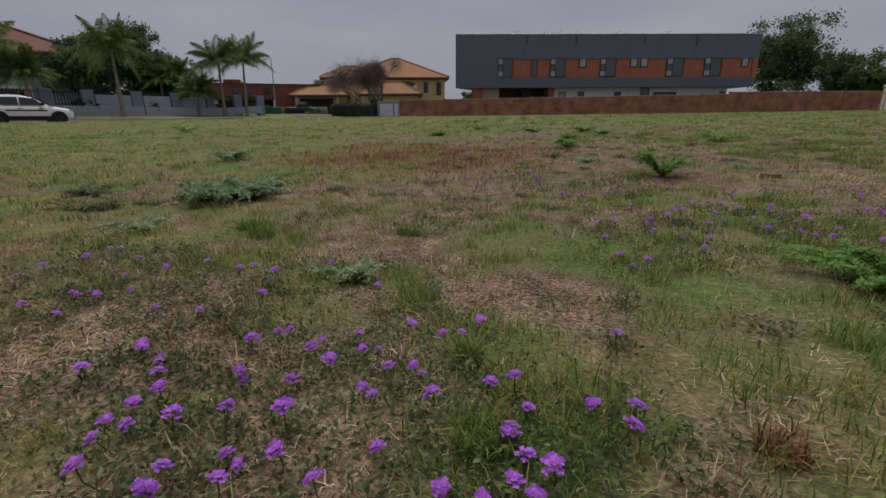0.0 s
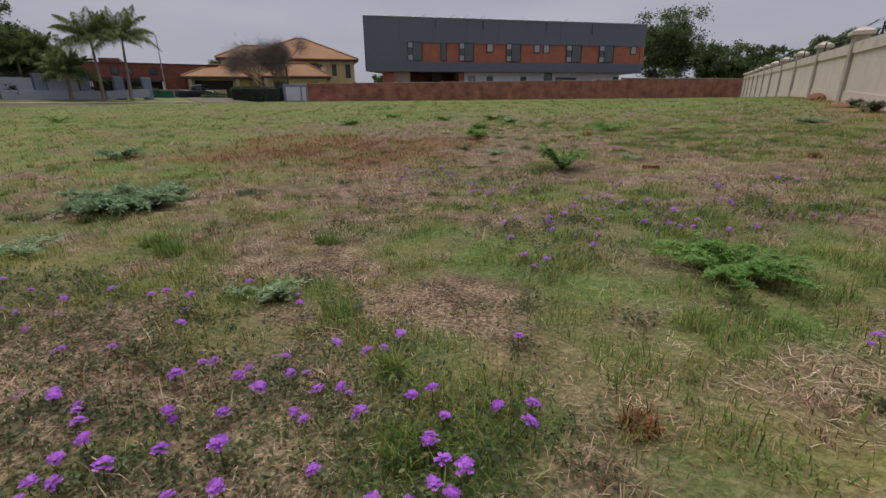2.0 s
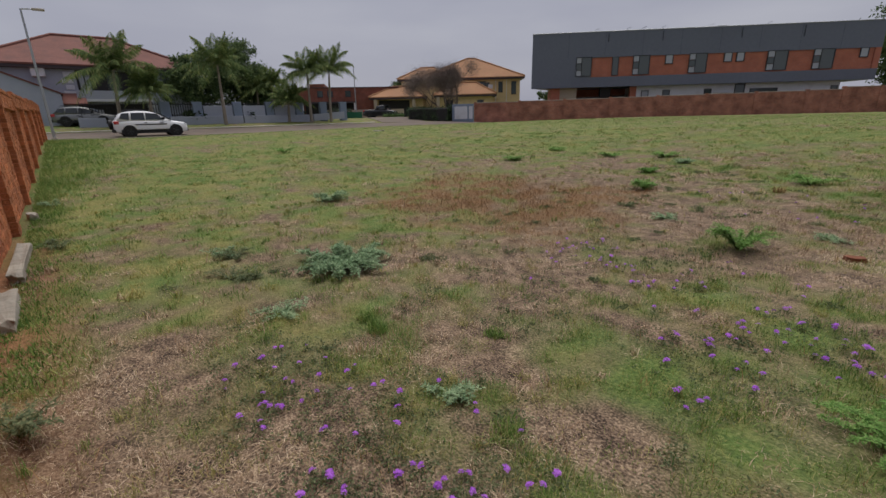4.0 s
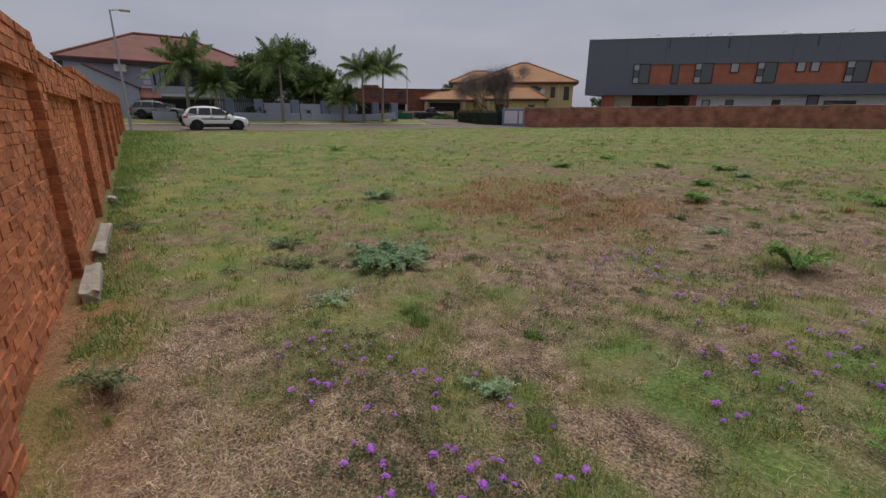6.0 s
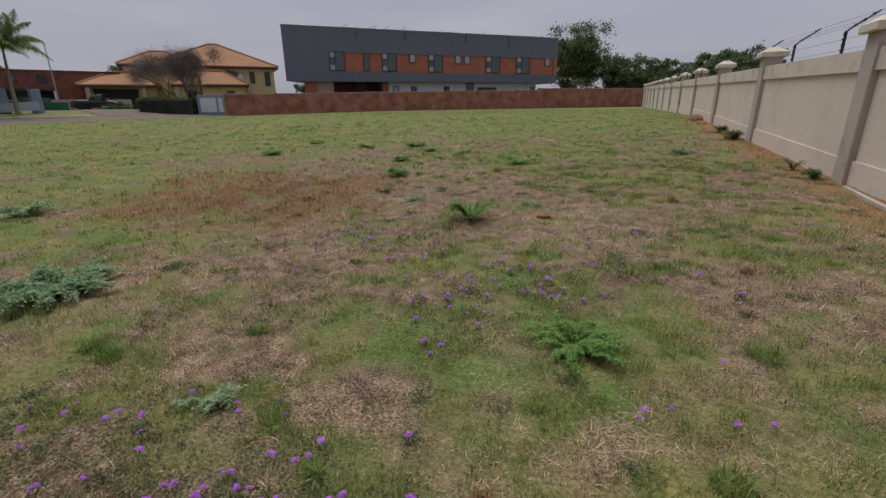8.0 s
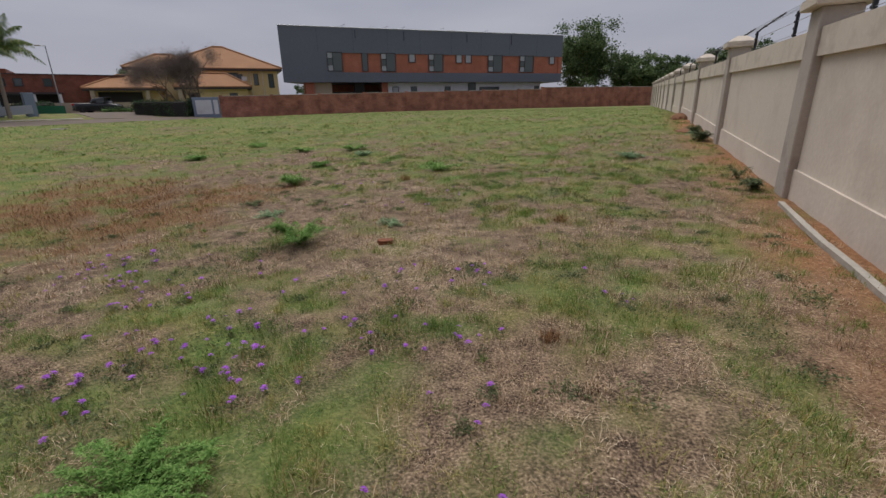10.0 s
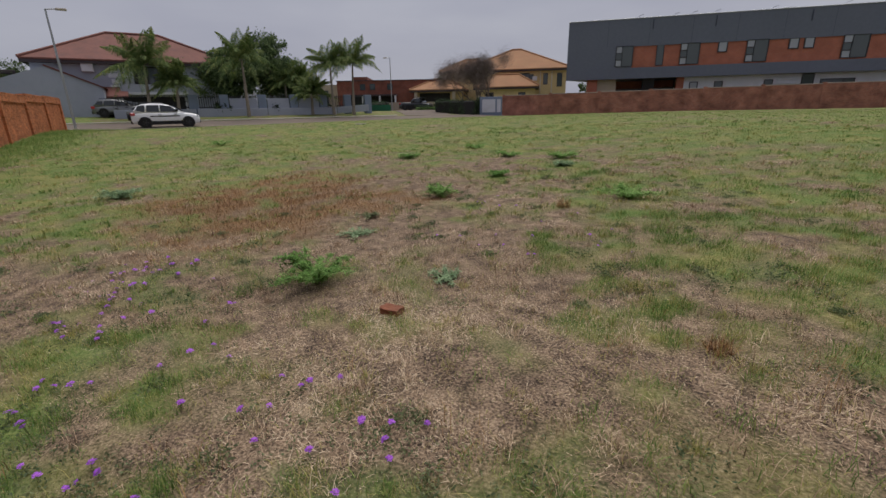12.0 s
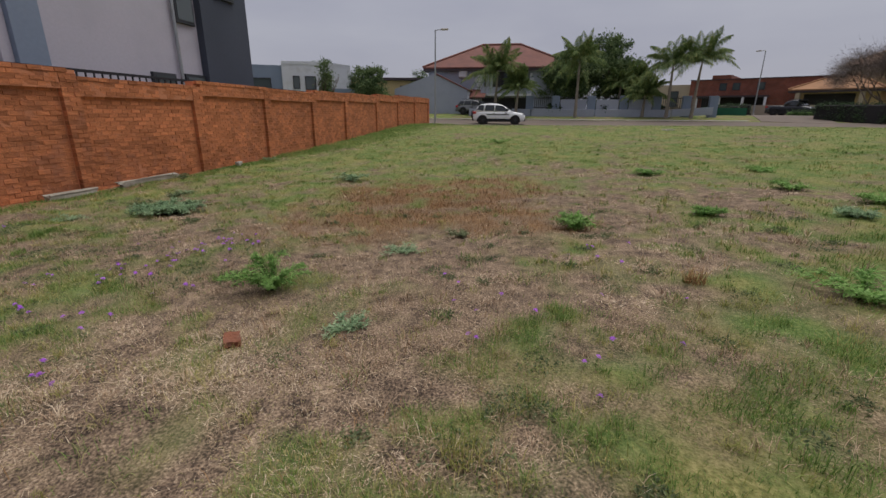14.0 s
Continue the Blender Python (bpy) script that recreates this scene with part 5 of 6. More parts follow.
def palm(x, y, z, h, reach, seed, lean=(0, 0), label="", n=27, leaflets=70, name="palm_tree"):
    """A feather palm: ringed trunk, green crownshaft, arching fronds of many hanging leaflets."""
    rs = np.random.RandomState(seed)
    ob = thing(name, pose(x, y, z), label, "palm tree", "palms along the street")
    top = np.array([lean[0], lean[1], h])
    bm = bmesh.new()
    pts = [tuple(top * np.array([t ** 1.5, t ** 1.5, t])) for t in np.linspace(-0.03, 1, 14) if t >= 0 or True for t in [max(t, 0)]]
    pts[0] = (0, 0, -0.3)
    tube(bm, pts, [0.175 - 0.008 * k + 0.012 * (k % 2) for k in range(len(pts))], 10)
    part("trunk", bm, M["palmbark"], ob)
    for k in range(n):
        a = k * 2.399 + rs.uniform(-0.2, 0.2)
        rise = (0.15, 0.5, 0.8, 1.05, 1.3)[k % 5] + rs.uniform(-0.15, 0.2)
        L = 1.2 * reach * rs.uniform(0.85, 1.25)
        t = np.linspace(0, 1, 12)
        out = L * (t * math.cos(min(rise, 1.35)) + 0.1 * t)
        up = L * (t * math.sin(min(rise, 1.35)) - (0.12 + 0.62 * max(math.cos(rise), 0.1) * rs.uniform(0.6, 1.1)) * t ** 2.4)
        spine = np.stack([top[0] + out * math.cos(a), top[1] + out * math.sin(a), top[2] + up], 1)
        bm = bmesh.new()
        tube(bm, [tuple(p) for p in spine[::2]] + [tuple(spine[-1])], [0.035, 0.03, 0.022, 0.016, 0.012, 0.008, 0.004], 4)
        s = np.linspace(0.12, 1, leaflets)
        base = np.stack([np.interp(s, t, spine[:, i]) for i in range(3)], 1)
        tang = np.gradient(base, axis=0)
        tang /= np.linalg.norm(tang, axis=1)[:, None]
        side = np.cross(tang, [0, 0, 1.0])
        side /= np.linalg.norm(side, axis=1)[:, None] + 1e-9
        for sg in (-1, 1):
            ln = reach * 0.27 * np.sin(np.pi * np.clip(s * 0.86 + 0.10, 0, 1))[:, None] * rs.uniform(0.75, 1.15, (leaflets, 1))
            dirn = side * sg * 0.75 + tang * 0.45 + np.array([0, 0, -0.55]) + rs.normal(size=(leaflets, 3)) * 0.14
            dirn /= np.linalg.norm(dirn, axis=1)[:, None]
            mid = base + dirn * ln * 0.5 + np.array([0, 0, 0.03])
            tip = base + dirn * ln + np.array([0, 0, -0.3]) * ln
            wv = tang * 0.027
            for b0, m1, t1, m2 in zip(base, mid + wv, tip, mid - wv):
                bm.faces.new([bm.verts.new(c) for c in (b0, m1, t1, m2)])
        part("frond", bm, M["frond"], ob)
    return ob


def zs(x, y):
    return lie(x, y) - 0.03


palm(-42.4, 8.7, zs(-42.4, 8.7), 4.6, 2.9, 11, (0.2, 0.2), "feather palm with drooping fronds before the grey house", n=30)
palm(-41.8, 10.9, zs(-41.8, 10.9), 3.0, 1.9, 12, (0, 0.2), "short bushy feather palm before the grey house", n=40)
palm(-41.9, 16.9, zs(-41.9, 16.9), 5.4, 2.7, 13, (0.1, 0.0), "tall feather palm behind the low street wall", n=30)
palm(-41.9, 25.6, zs(-41.9, 25.6), 5.2, 2.6, 14, (0.0, 0.0), "tall feather palm at the street wall")
palm(-43.0, 23.6, zs(-43.0, 23.6), 2.2, 2.1, 15, (0.0, 0.1), "low feather palm with yellowing fronds at the street wall", n=34)
palm(-41.9, 27.9, zs(-41.9, 27.9), 5.4, 2.7, 16, (0.1, 0.2), "tall feather palm with long fronds at the wall's end")
palm(-47.0, 21.9, zs(-47, 21.9), 3.3, 2.0, 17, (0, 0.1), "yellow-green feather palm in the garden", n=24)
palm(-46.5, 23.4, zs(-46.5, 23.4), 3.9, 1.8, 18, (0, 0.1), "slim yellow-green feather palm in the garden", n=20)

broadleaf(-49.5, 20.9, 0.6, 8.3, 5.4, 21, "large dark green garden tree with dense foliage", 15000, 0.17, trunk=0.22)
broadleaf(-50.5, 16.2, 0.6, 6.6, 4.2, 22, "dark green garden tree behind the street palms", 9000, 0.16, trunk=0.2)
broadleaf(-50.0, 23.6, 0.6, 6.0, 3.6, 23, "dark green garden tree behind the street palms", 7000, 0.16, trunk=0.2)
broadleaf(-2.2, 90.5, 0.2, 13.2, 7.6, 24, "tall leafy tree behind the modern house", 15000, 0.24, trunk=0.25)
broadleaf(5.5, 92.0, 0.2, 8.2, 9.0, 25, "broad dull green tree beyond the far wall", 9000, 0.24, trunk=0.2)
broadleaf(11.5, 93.0, 0.2, 7.4, 8.0, 26, "broad dark green tree beyond the far wall", 8000, 0.24, trunk=0.2)
broadleaf(16.0, 66.0, 0.2, 5.6, 7.0, 27, "leafy green tree behind the beige wall", 9000, 0.2, trunk=0.2)
broadleaf(15.6, 54.0, 0.2, 4.9, 6.0, 28, "leafy green tree behind the beige wall", 8000, 0.18, trunk=0.2)
broadleaf(-37.5, 66.0, 0.2, 6.2, 6.5, 29, "dark green tree between the houses", 7000, 0.22, trunk=0.2)
broadleaf(-82.0, 68.0, 0.6, 8.6, 6.0, 30, "pale green distant tree behind the brick house", 7000, 0.26, trunk=0.25)
broadleaf(-44.0, -5.6, 0.0, 5.4, 3.6, 31, "dense bushy green tree behind the brick wall", 8000, 0.14, trunk=0.1)
broadleaf(-40.5, -9.2, 0.0, 5.9, 1.0, 32, "slim young tree beside the white house", 1500, 0.13, trunk=0.3)
broadleaf(-54.0, -1.8, 0.3, 5.6, 2.8, 33, "pale green feathery tree beside the garage", 3500, 0.13, trunk=0.3)


def bare_tree(x, y, z, h, w, seed):
    """A leafless, many-stemmed tree of fine twigs."""
    rs = np.random.RandomState(seed)
    ob = thing("bare_tree", pose(x, y, z), "leafless grey-brown tree with dense twigs beside the hedge", "tree")
    bm, tips = bmesh.new(), []
    for k in range(6):
        a = k * math.tau / 6 + rs.rand() * 0.5
        branching(bm, rs, (0.12 * math.cos(a), 0.12 * math.sin(a), -0.2), (0.85 * math.cos(a), 0.85 * math.sin(a), 1.0), h * 0.36, 0.13, 3, tips, 0.5, 0.1)
    part("trunk", bm, M["bark"], ob)
    tips = np.array(tips)
    n = 34000
    k = rs.randint(0, len(tips), n)
    p = tips[k] + rs.normal(size=(n, 3)) * 0.5
    d = rs.normal(size=(n, 3)) * 0.6 + (tips[k] - np.array([0, 0, h * 0.35])) / (h * 0.5)
    d /= np.linalg.norm(d, axis=1)[:, None]
    side = np.cross(d, rs.normal(size=(n, 3)))
    side /= np.linalg.norm(side, axis=1)[:, None]
    L = rs.uniform(0.3, 0.75, (n, 1))
    v = np.stack([p - side * 0.009, p + side * 0.009, p + d * L], 1).reshape(-1, 3)
    soup("twig_crown", v, np.arange(3 * n).reshape(-1, 3), M["twig"], parent=ob, kind="")
    return ob


bare_tree(-42.9, 45.8, 0.1, 7.4, 6, 41)


def hedge(x0, x1, y0, y1, h, m, seed, label, n=9000):
    """A clipped hedge: a solid near-black block for its shaded inside, under a skin of small leaves."""
    rs = np.random.RandomState(seed)
    ob = thing("hedge", m, label, "hedge")
    part("twig_core", block(x0 + 0.12, x1 - 0.12, y0 + 0.12, y1 - 0.12, -0.1, h - 0.12, 0.1), M["dark"], ob)
    c = np.stack([rs.uniform(x0 + 0.1, x1 - 0.1, 160), rs.uniform(y0 + 0.1, y1 - 0.1, 160), rs.uniform(0.1, h - 0.1, 160)], 1)
    v, f = leaf_cloud(rs, c, np.full(160, 0.3), n, 0.07, 0.9)
    soup("foliage", v, f, M["hedge"], parent=ob, kind="")
    return ob


hedge(-8.0, -2.9, -0.6, 1.0, 1.75, pose(-36.6, 44.4, -0.05, 0, 0, 44), 51, "clipped dark green hedge beside the gate", 14000)
hedge(-2.7, -1.6, -0.2, 0.8, 1.9, pose(-37.3, 44.6, -0.05, 0, 0, 44), 52, "narrow dark green clipped shrub beside the gate", 4000)
hedge(-1.6, 1.6, -0.4, 0.5, 0.55, pose(-50.5, 42.2, zs(-50.5, 42.2), 0, 0, 40), 53, "low yellow-green clipped verge shrub", 3000).children[1].data.materials[0] = M["weed"]
for x, y, h, s in ((-55.5, 36.2, 1.2, 54), (-58.5, 38.0, 1.3, 55), (-62.5, 40.5, 1.5, 56), (-52.5, 34.0, 1.0, 57)):
    hedge(-1.5, 1.5, -0.7, 0.7, h, pose(x, y, zs(x, y), 0, 0, 55), s, "rounded green shrub on the far verge", 3000)


def cycad(x, y, z, r, seed):
    """A spiky rosette of stiff arching fronds."""
    rs = np.random.RandomState(seed)
    ob = thing("cycad", pose(x, y, z), "spiky dark green cycad rosette behind the street wall", "shrub", "street garden shrubs")
    n = 46
    a = rs.uniform(0, math.tau, n)
    e = rs.uniform(0.1, 1.3, n)
    vs, fs = [], []
    for i in range(n):
        o = np.array([math.cos(a[i]) * math.cos(e[i]), math.sin(a[i]) * math.cos(e[i]), math.sin(e[i])])
        s = np.cross(o, [0, 0, 1.0])
        s /= np.linalg.norm(s)
        m = o * r * 0.6 + np.array([0, 0, 0.1])
        t = o * r + np.array([0, 0, -0.25 * r])
        k = len(vs)
        vs += [(0, 0, 0.25), m + s * 0.09, t, m - s * 0.09]
        fs += [(k, k + 1, k + 2), (k, k + 2, k + 3)]
    soup("frond_rosette", np.array(vs) + [0, 0, 0.45], fs, M["hedge"], parent=ob, kind="")
    bm = bmesh.new()
    tube(bm, [(0, 0, -0.2), (0, 0, 0.75)], [0.22, 0.18], 8)
    part("trunk", bm, M["bark"], ob)


for x, y, r, s in ((-43.9, 14.9, 1.3, 61), (-43.9, 19.9, 1.2, 62), (-44.0, 25.4, 1.0, 63), (-43.9, 17.2, 0.8, 64)):
    cycad(x, y, lie(x, y), r, s)


# ---- weeds on the lot ----
def weed_bush(x, y, r, h, seed, label, material, stems=16, leaves=26, leaf=0.035, name="weed"):
    """A sprawling weed: arching stems, each with paired leaflets."""
    rs = np.random.RandomState(seed)
    ob = thing(name, pose(x, y, lie(x, y)), label, "weed")
    vs, fs, k0 = [], [], 0
    for i in range(stems):
        a = rs.uniform(0, math.tau)
        reach, up = r * rs.uniform(0.45, 1.08), h * rs.uniform(0.55, 1.1)
        t = np.linspace(0, 1, 7)
        bend = rs.uniform(-0.5, 0.5)
        px = reach * t * np.cos(a + bend * t)
        py = reach * t * np.sin(a + bend * t)
        pz = up * np.sin(t * rs.uniform(1.5, 2.3)) * 0.95
        pts = np.stack([px, py, pz], 1)
        part("stem", tube(bmesh.new(), [tuple(p) for p in pts[::2]], [0.006, 0.004, 0.003, 0.0015], 4), M["stem"], ob)
        s = rs.uniform(0.15, 1, leaves)
        base = np.stack([np.interp(s, t, pts[:, c]) for c in range(3)], 1)
        d = rs.normal(size=(leaves, 3)) * np.array([1, 1, 0.45])
        d /= np.linalg.norm(d, axis=1)[:, None]
        w = np.cross(d, [0, 0, 1.0]) + rs.normal(size=(leaves, 3)) * 0.25
        w /= np.linalg.norm(w, axis=1)[:, None]
        L = leaf * rs.uniform(0.7, 1.5, (leaves, 1))
        for q in range(3):
            o = base + d * L * 0.55 * q + rs.normal(size=(leaves, 3)) * leaf * 0.15
            dd = d + w * (q - 1) * 0.8
            vs.append(np.stack([o, o + dd * L * 0.5 + w * L * 0.28, o + dd * L, o + dd * L * 0.5 - w * L * 0.28], 1).reshape(-1, 3))
            ii = np.arange(leaves)[:, None] * 4 + k0
            fs += [ii + [0, 1, 2], ii + [0, 2, 3]]
            k0 += leaves * 4
    soup("foliage", np.concatenate(vs), np.concatenate(fs), material, parent=ob, kind="")
    return ob


weed_bush(0.66, 6.25, 0.62, 0.14, 71, "sprawling blue-green weed on dry grass", M["greyweed"], 46, 120, 0.026)
weed_bush(5.17, 6.66, 0.36, 0.12, 72, "bright green leafy weed with ferny leaves", M["weed"], 40, 130, 0.013)
weed_bush(3.55, 9.66, 0.40, 0.26, 73, "bright green leafy weed on dry grass", M["weed"], 26, 90, 0.018)
for k, (x, y, r, h) in enumerate(((1.1, 12.5, 0.40, 0.4), (3.25, 14.4, 0.6, 0.34), (-3.0, 7.9, 0.6, 0.34), (-12.6, 10.8, 0.8, 0.45), (-2.0, 16.6, 0.5, 0.3), (-0.6, 17.1, 0.7, 0.28), (0.3, 16.2, 0.35, 0.22), (-4.1, 14.7, 0.5, 0.24), (-4.3, 17.1, 0.5, 0.24), (0.25, 14.4, 0.3, 0.2), (6.9, 16.5, 0.45, 0.22))):
    weed_bush(x, y, r * 0.75, h * 0.45, 80 + k, "low green leafy weed in the grass", M["weed"] if k % 4 != 2 else M["greyweed"], 16, 56, 0.028)
for k, (x, y, r, h) in enumerate(((4.22, 10.6, 0.30, 0.14), (1.48, 11.05, 0.3, 0.18), (2.37, 10.5, 0.38, 0.14), (-0.45, 5.35, 0.35, 0.2), (3.33, 5.46, 0.22, 0.14), (2.05, 3.52, 0.42, 0.5), (-0.7, 5.3, 0.4, 0.16), (0.2, 5.1, 0.5, 0.2), (1.5, 5.2, 0.4, 0.18), (-2.6, 3.75, 0.4, 0.3), (-6.6, 3.7, 0.35, 0.3), (8.5, 14.2, 0.25, 0.5), (8.4, 19.6, 0.4, 0.55))):
    weed_bush(x, y, r * 0.7, h * 0.4, 100 + k, "small dark green herb in dry grass", M["herb"] if k % 2 else M["greyweed"], 10, 36, 0.02, name="herb")


weed_bush(8.55, 13.3, 0.16, 0.16, 131, "dark green weed at the foot of the beige wall", M["herb"], 14, 40, 0.028)
weed_bush(8.55, 19.3, 0.24, 0.26, 132, "tall dark green weed at the foot of the beige wall", M["herb"], 20, 46, 0.034)
weed_bush(8.55, 21.2, 0.22, 0.22, 133, "tall dark green weed at the foot of the beige wall", M["herb"], 18, 46, 0.034)


# ---- loose stones, a broken brick and soil ----
def stone(x, y, l, w, h, turn, seed, label, material):
    bm = bmesh.new()
    bmesh.ops.create_cube(bm, size=1, matrix=Matrix.Diagonal((l, w, h, 1)))
    bmesh.ops.subdivide_edges(bm, edges=bm.edges[:], cuts=2, use_grid_fill=True)
    rnd = random.Random(seed)
    for v in bm.verts:
        v.co += Vector((rnd.uniform(-1, 1) * l * 0.05, rnd.uniform(-1, 1) * w * 0.07, rnd.uniform(-1, 1) * h * 0.1))
    bmesh.ops.bevel(bm, geom=bm.edges[:], offset=min(w, h) * 0.05, segments=1, affect='EDGES')
    ob = part("stone" if "brick" not in label else "broken_brick", bm, material)
    ob.matrix_world = pose(x, y, lie(x, y) + h * 0.35, 0, 0, turn)
    return tagged(ob, label, "stone" if "brick" not in label else "brick")


stone(-0.15, 3.36, 0.95, 0.14, 0.13, 1, 1, "long weathered grey stone block at the brick wall's foot", M["stone"])
stone(-2.0, 3.39, 1.6, 0.14, 0.13, -1, 2, "long mossy stone block at the brick wall's foot", M["stone"])
stone(-5.3, 3.44, 0.26, 0.12, 0.12, 10, 4, "pale loose brick at the brick wall's foot", M["concrete"])
stone(4.51, 9.93, 0.16, 0.1, 0.05, 35, 5, "broken orange brick lying in the grass", M["oldbrick"])
stone(-18.9, 19.3, 0.5, 0.4, 0.06, 15, 7, "pale flat concrete fragment on the grass", M["concrete"])


def mound(x, y, r, h, seed):
    rs = random.Random(seed)
    bm = bmesh.new()
    bmesh.ops.create_icosphere(bm, subdivisions=3, radius=1, matrix=Matrix.Diagonal((r * 0.7, r, h, 1)))
    for v in bm.verts:
        v.co += 0.08 * r * noise.noise_vector(v.co * 5 / r + Vector((seed, 0, 0)))
    ob = part("soil_mound", bm, M["soil"])
    ob.matrix_world = pose(x, y, lie(x, y) - 0.02)
    return tagged(ob, "small heap of orange soil against the beige wall", "soil heap")


mound(8.55, 26.9, 0.45, 0.26, 1)
mound(8.6, 22.0, 0.7, 0.1, 2)


# ---- violet flowers ----
def bloom_mesh(seed, n=11, r=0.021):
    """A flat-domed head of small five-lobed flowers."""
    rs = np.random.RandomState(seed)
    vs, fs = [], []
    for i in range(n):
        a, d = i * 2.399, r * math.sqrt((i + 0.3) / n)
        c = np.array([d * math.cos(a), d * math.sin(a), 0.015 * (1 - (d / r) ** 2) + rs.uniform(-0.003, 0.003)])
        turn = rs.uniform(0, 1.2)
        s = 0.0088
        for k in range(5):
            b = turn + k * math.tau / 5
            u = np.array([math.cos(b), math.sin(b), rs.uniform(-0.25, 0.15)])
            w = np.array([-math.sin(b), math.cos(b), 0])
            o = len(vs)
            vs += [c, c + u * s * 0.7 + w * s * 0.42, c + u * s * 1.05 + w * s * 0.2, c + u * s * 1.05 - w * s * 0.2, c + u * s * 0.7 - w * s * 0.42]
            fs += [(o, o + 1, o + 2), (o, o + 2, o + 3), (o, o + 3, o + 4)]
    return vs, fs


def flower(seed, h):
    ob = thing("verbena_flower", pose(0, 0, -50), "violet verbena flower head on a thin green stem", "flower", "verbena flowers")
    bm = bmesh.new()
    tube(bm, [(0, 0, 0), (0.008, 0.004, h * 0.5), (0, 0, h)], [0.0022, 0.002, 0.0018], 5)
    for k in range(3):
        z = h * (0.25 + 0.2 * k)
        a = k * 2.4
        v = [bm.verts.new(p) for p in ((0.004, 0, z), (0.02 * math.cos(a) + 0.005, 0.02 * math.sin(a) + 0.004, z + 0.012), (0.032 * math.cos(a), 0.032 * math.sin(a), z + 0.004), (0.02 * math.cos(a) - 0.005, 0.02 * math.sin(a) - 0.004, z + 0.010))]
        bm.faces.new(v)
    part("stem", bm, M["stem"], ob)
    vs, fs = bloom_mesh(seed)
    soup("bloom", np.array(vs) + [0, 0, h], fs, M["petal"], parent=ob, kind="")
    return ob


FLOWERS = [flower(200 + k, (0.055, 0.075, 0.095, 0.065)[k]) for k in range(4)]
frs = np.random.RandomState(5)
# where the flowers stand: the bed at the start, the bed beside it, the drifts further on
BED = [(3.69, 4.98), (3.82, 4.97), (3.85, 5.08), (3.93, 5.06), (3.94, 5.22), (4.3, 4.97), (3.95, 4.82), (3.91, 4.94), (3.81, 4.74), (3.66, 4.85), (4.02, 5.02),
       (4.13, 5.01), (4.09, 4.93), (3.75, 4.51), (3.89, 4.53), (3.83, 4.49), (4.03, 4.46), (3.96, 4.39), (3.84, 4.43), (4.1, 4.58), (3.95, 4.63), (4.17, 4.65),
       (4.31, 4.8), (4.46, 5.11), (4.5, 5.06), (4.38, 5.09), (4.62, 5.18), (4.68, 5.12), (4.68, 5.19), (4.54, 5.53), (4.52, 4.96), (4.57, 4.93), (4.63, 4.93),
       (4.49, 4.79), (4.54, 4.81), (4.32, 4.65), (4.17, 4.51), (4.6, 4.85), (4.04, 4.42), (3.77, 4.58), (4.19, 5.06), (4.13, 5.25), (4.14, 5.38), (3.89, 5.46), (4.07, 4.72)]
BESIDE = [(2.14, 4.86), (2.3, 5.04), (2.15, 4.59), (2.36, 4.46), (2.75, 4.62), (2.69, 4.58), (2.78, 4.65), (2.74, 4.43), (2.9, 4.49), (2.81, 4.84), (2.56, 4.79),
          (2.75, 5.12), (2.96, 5.02), (3.02, 5.13), (3.3, 5.13), (3.17, 5.22), (3.4, 5.0), (3.15, 4.74), (3.28, 4.84), (3.41, 4.58), (3.45, 4.63), (3.58, 4.65),
          (3.48, 4.46), (3.67, 4.58), (3.23, 5.47), (3.56, 5.46), (2.45, 4.9), (2.52, 5.05), (2.62, 4.95), (2.4, 4.75), (2.2, 4.72)]
DRIFT = [(3.92, 6.92), (3.93, 7.04), (4.14, 7.08), (4.04, 6.7), (4.2, 6.99), (4.24, 7.23), (4.4, 6.93), (4.54, 6.72), (4.32, 6.28), (4.4, 6.42), (4.22, 6.38),
         (3.69, 8.9), (3.5, 8.4), (4.22, 7.9), (3.74, 8.1), (3.28, 7.8), (2.26, 8.6), (2.34, 8.8), (2.62, 8.6), (4.54, 7.8), (4.7, 7.9), (4.86, 7.7), (4.76, 7.65)]
WALKED = [(2.49, 7.3), (3.58, 7.9), (3.26, 7.8), (3.63, 7.4), (3.93, 7.5), (4.52, 6.9), (5.1, 7.25), (5.2, 7.4), (5.36, 7.5), (4.87, 7.45), (4.48, 7.65), (4.68, 7.9),
          (5.02, 7.95), (5.13, 8.0), (5.18, 8.2), (5.27, 8.1), (5.5, 8.35), (5.46, 8.05), (5.56, 7.9), (6.01, 8.2), (5.98, 8.3), (5.01, 9.0), (5.2, 8.9), (5.44, 8.8),
          (4.59, 8.8), (5.8, 9.3), (5.89, 9.25), (5.77, 9.5), (5.6, 9.25), (5.94, 9.0), (6.82, 9.2), (6.96, 9.15), (7.01, 9.1), (6.63, 9.6), (2.42, 7.8), (2.86, 8.05), (2.74, 8.15)]
# looser patches: centre x, y, half widths, how many
PATCHES = [(2.5, 8.3, 0.5, 0.35, 26), (4.3, 7.5, 0.5, 0.4, 14), (3.1, 8.0, 0.5, 0.3, 12), (4.9, 7.3, 0.5, 0.4, 10), (5.3, 8.8, 0.9, 0.8, 14), (4.1, 12.0, 1.1, 0.9, 16), (6.1, 6.2, 0.8, 0.7, 8), (6.3, 7.6, 0.5, 0.7, 10), (2.3, 12.6, 0.8, 0.6, 6)]
used = set()


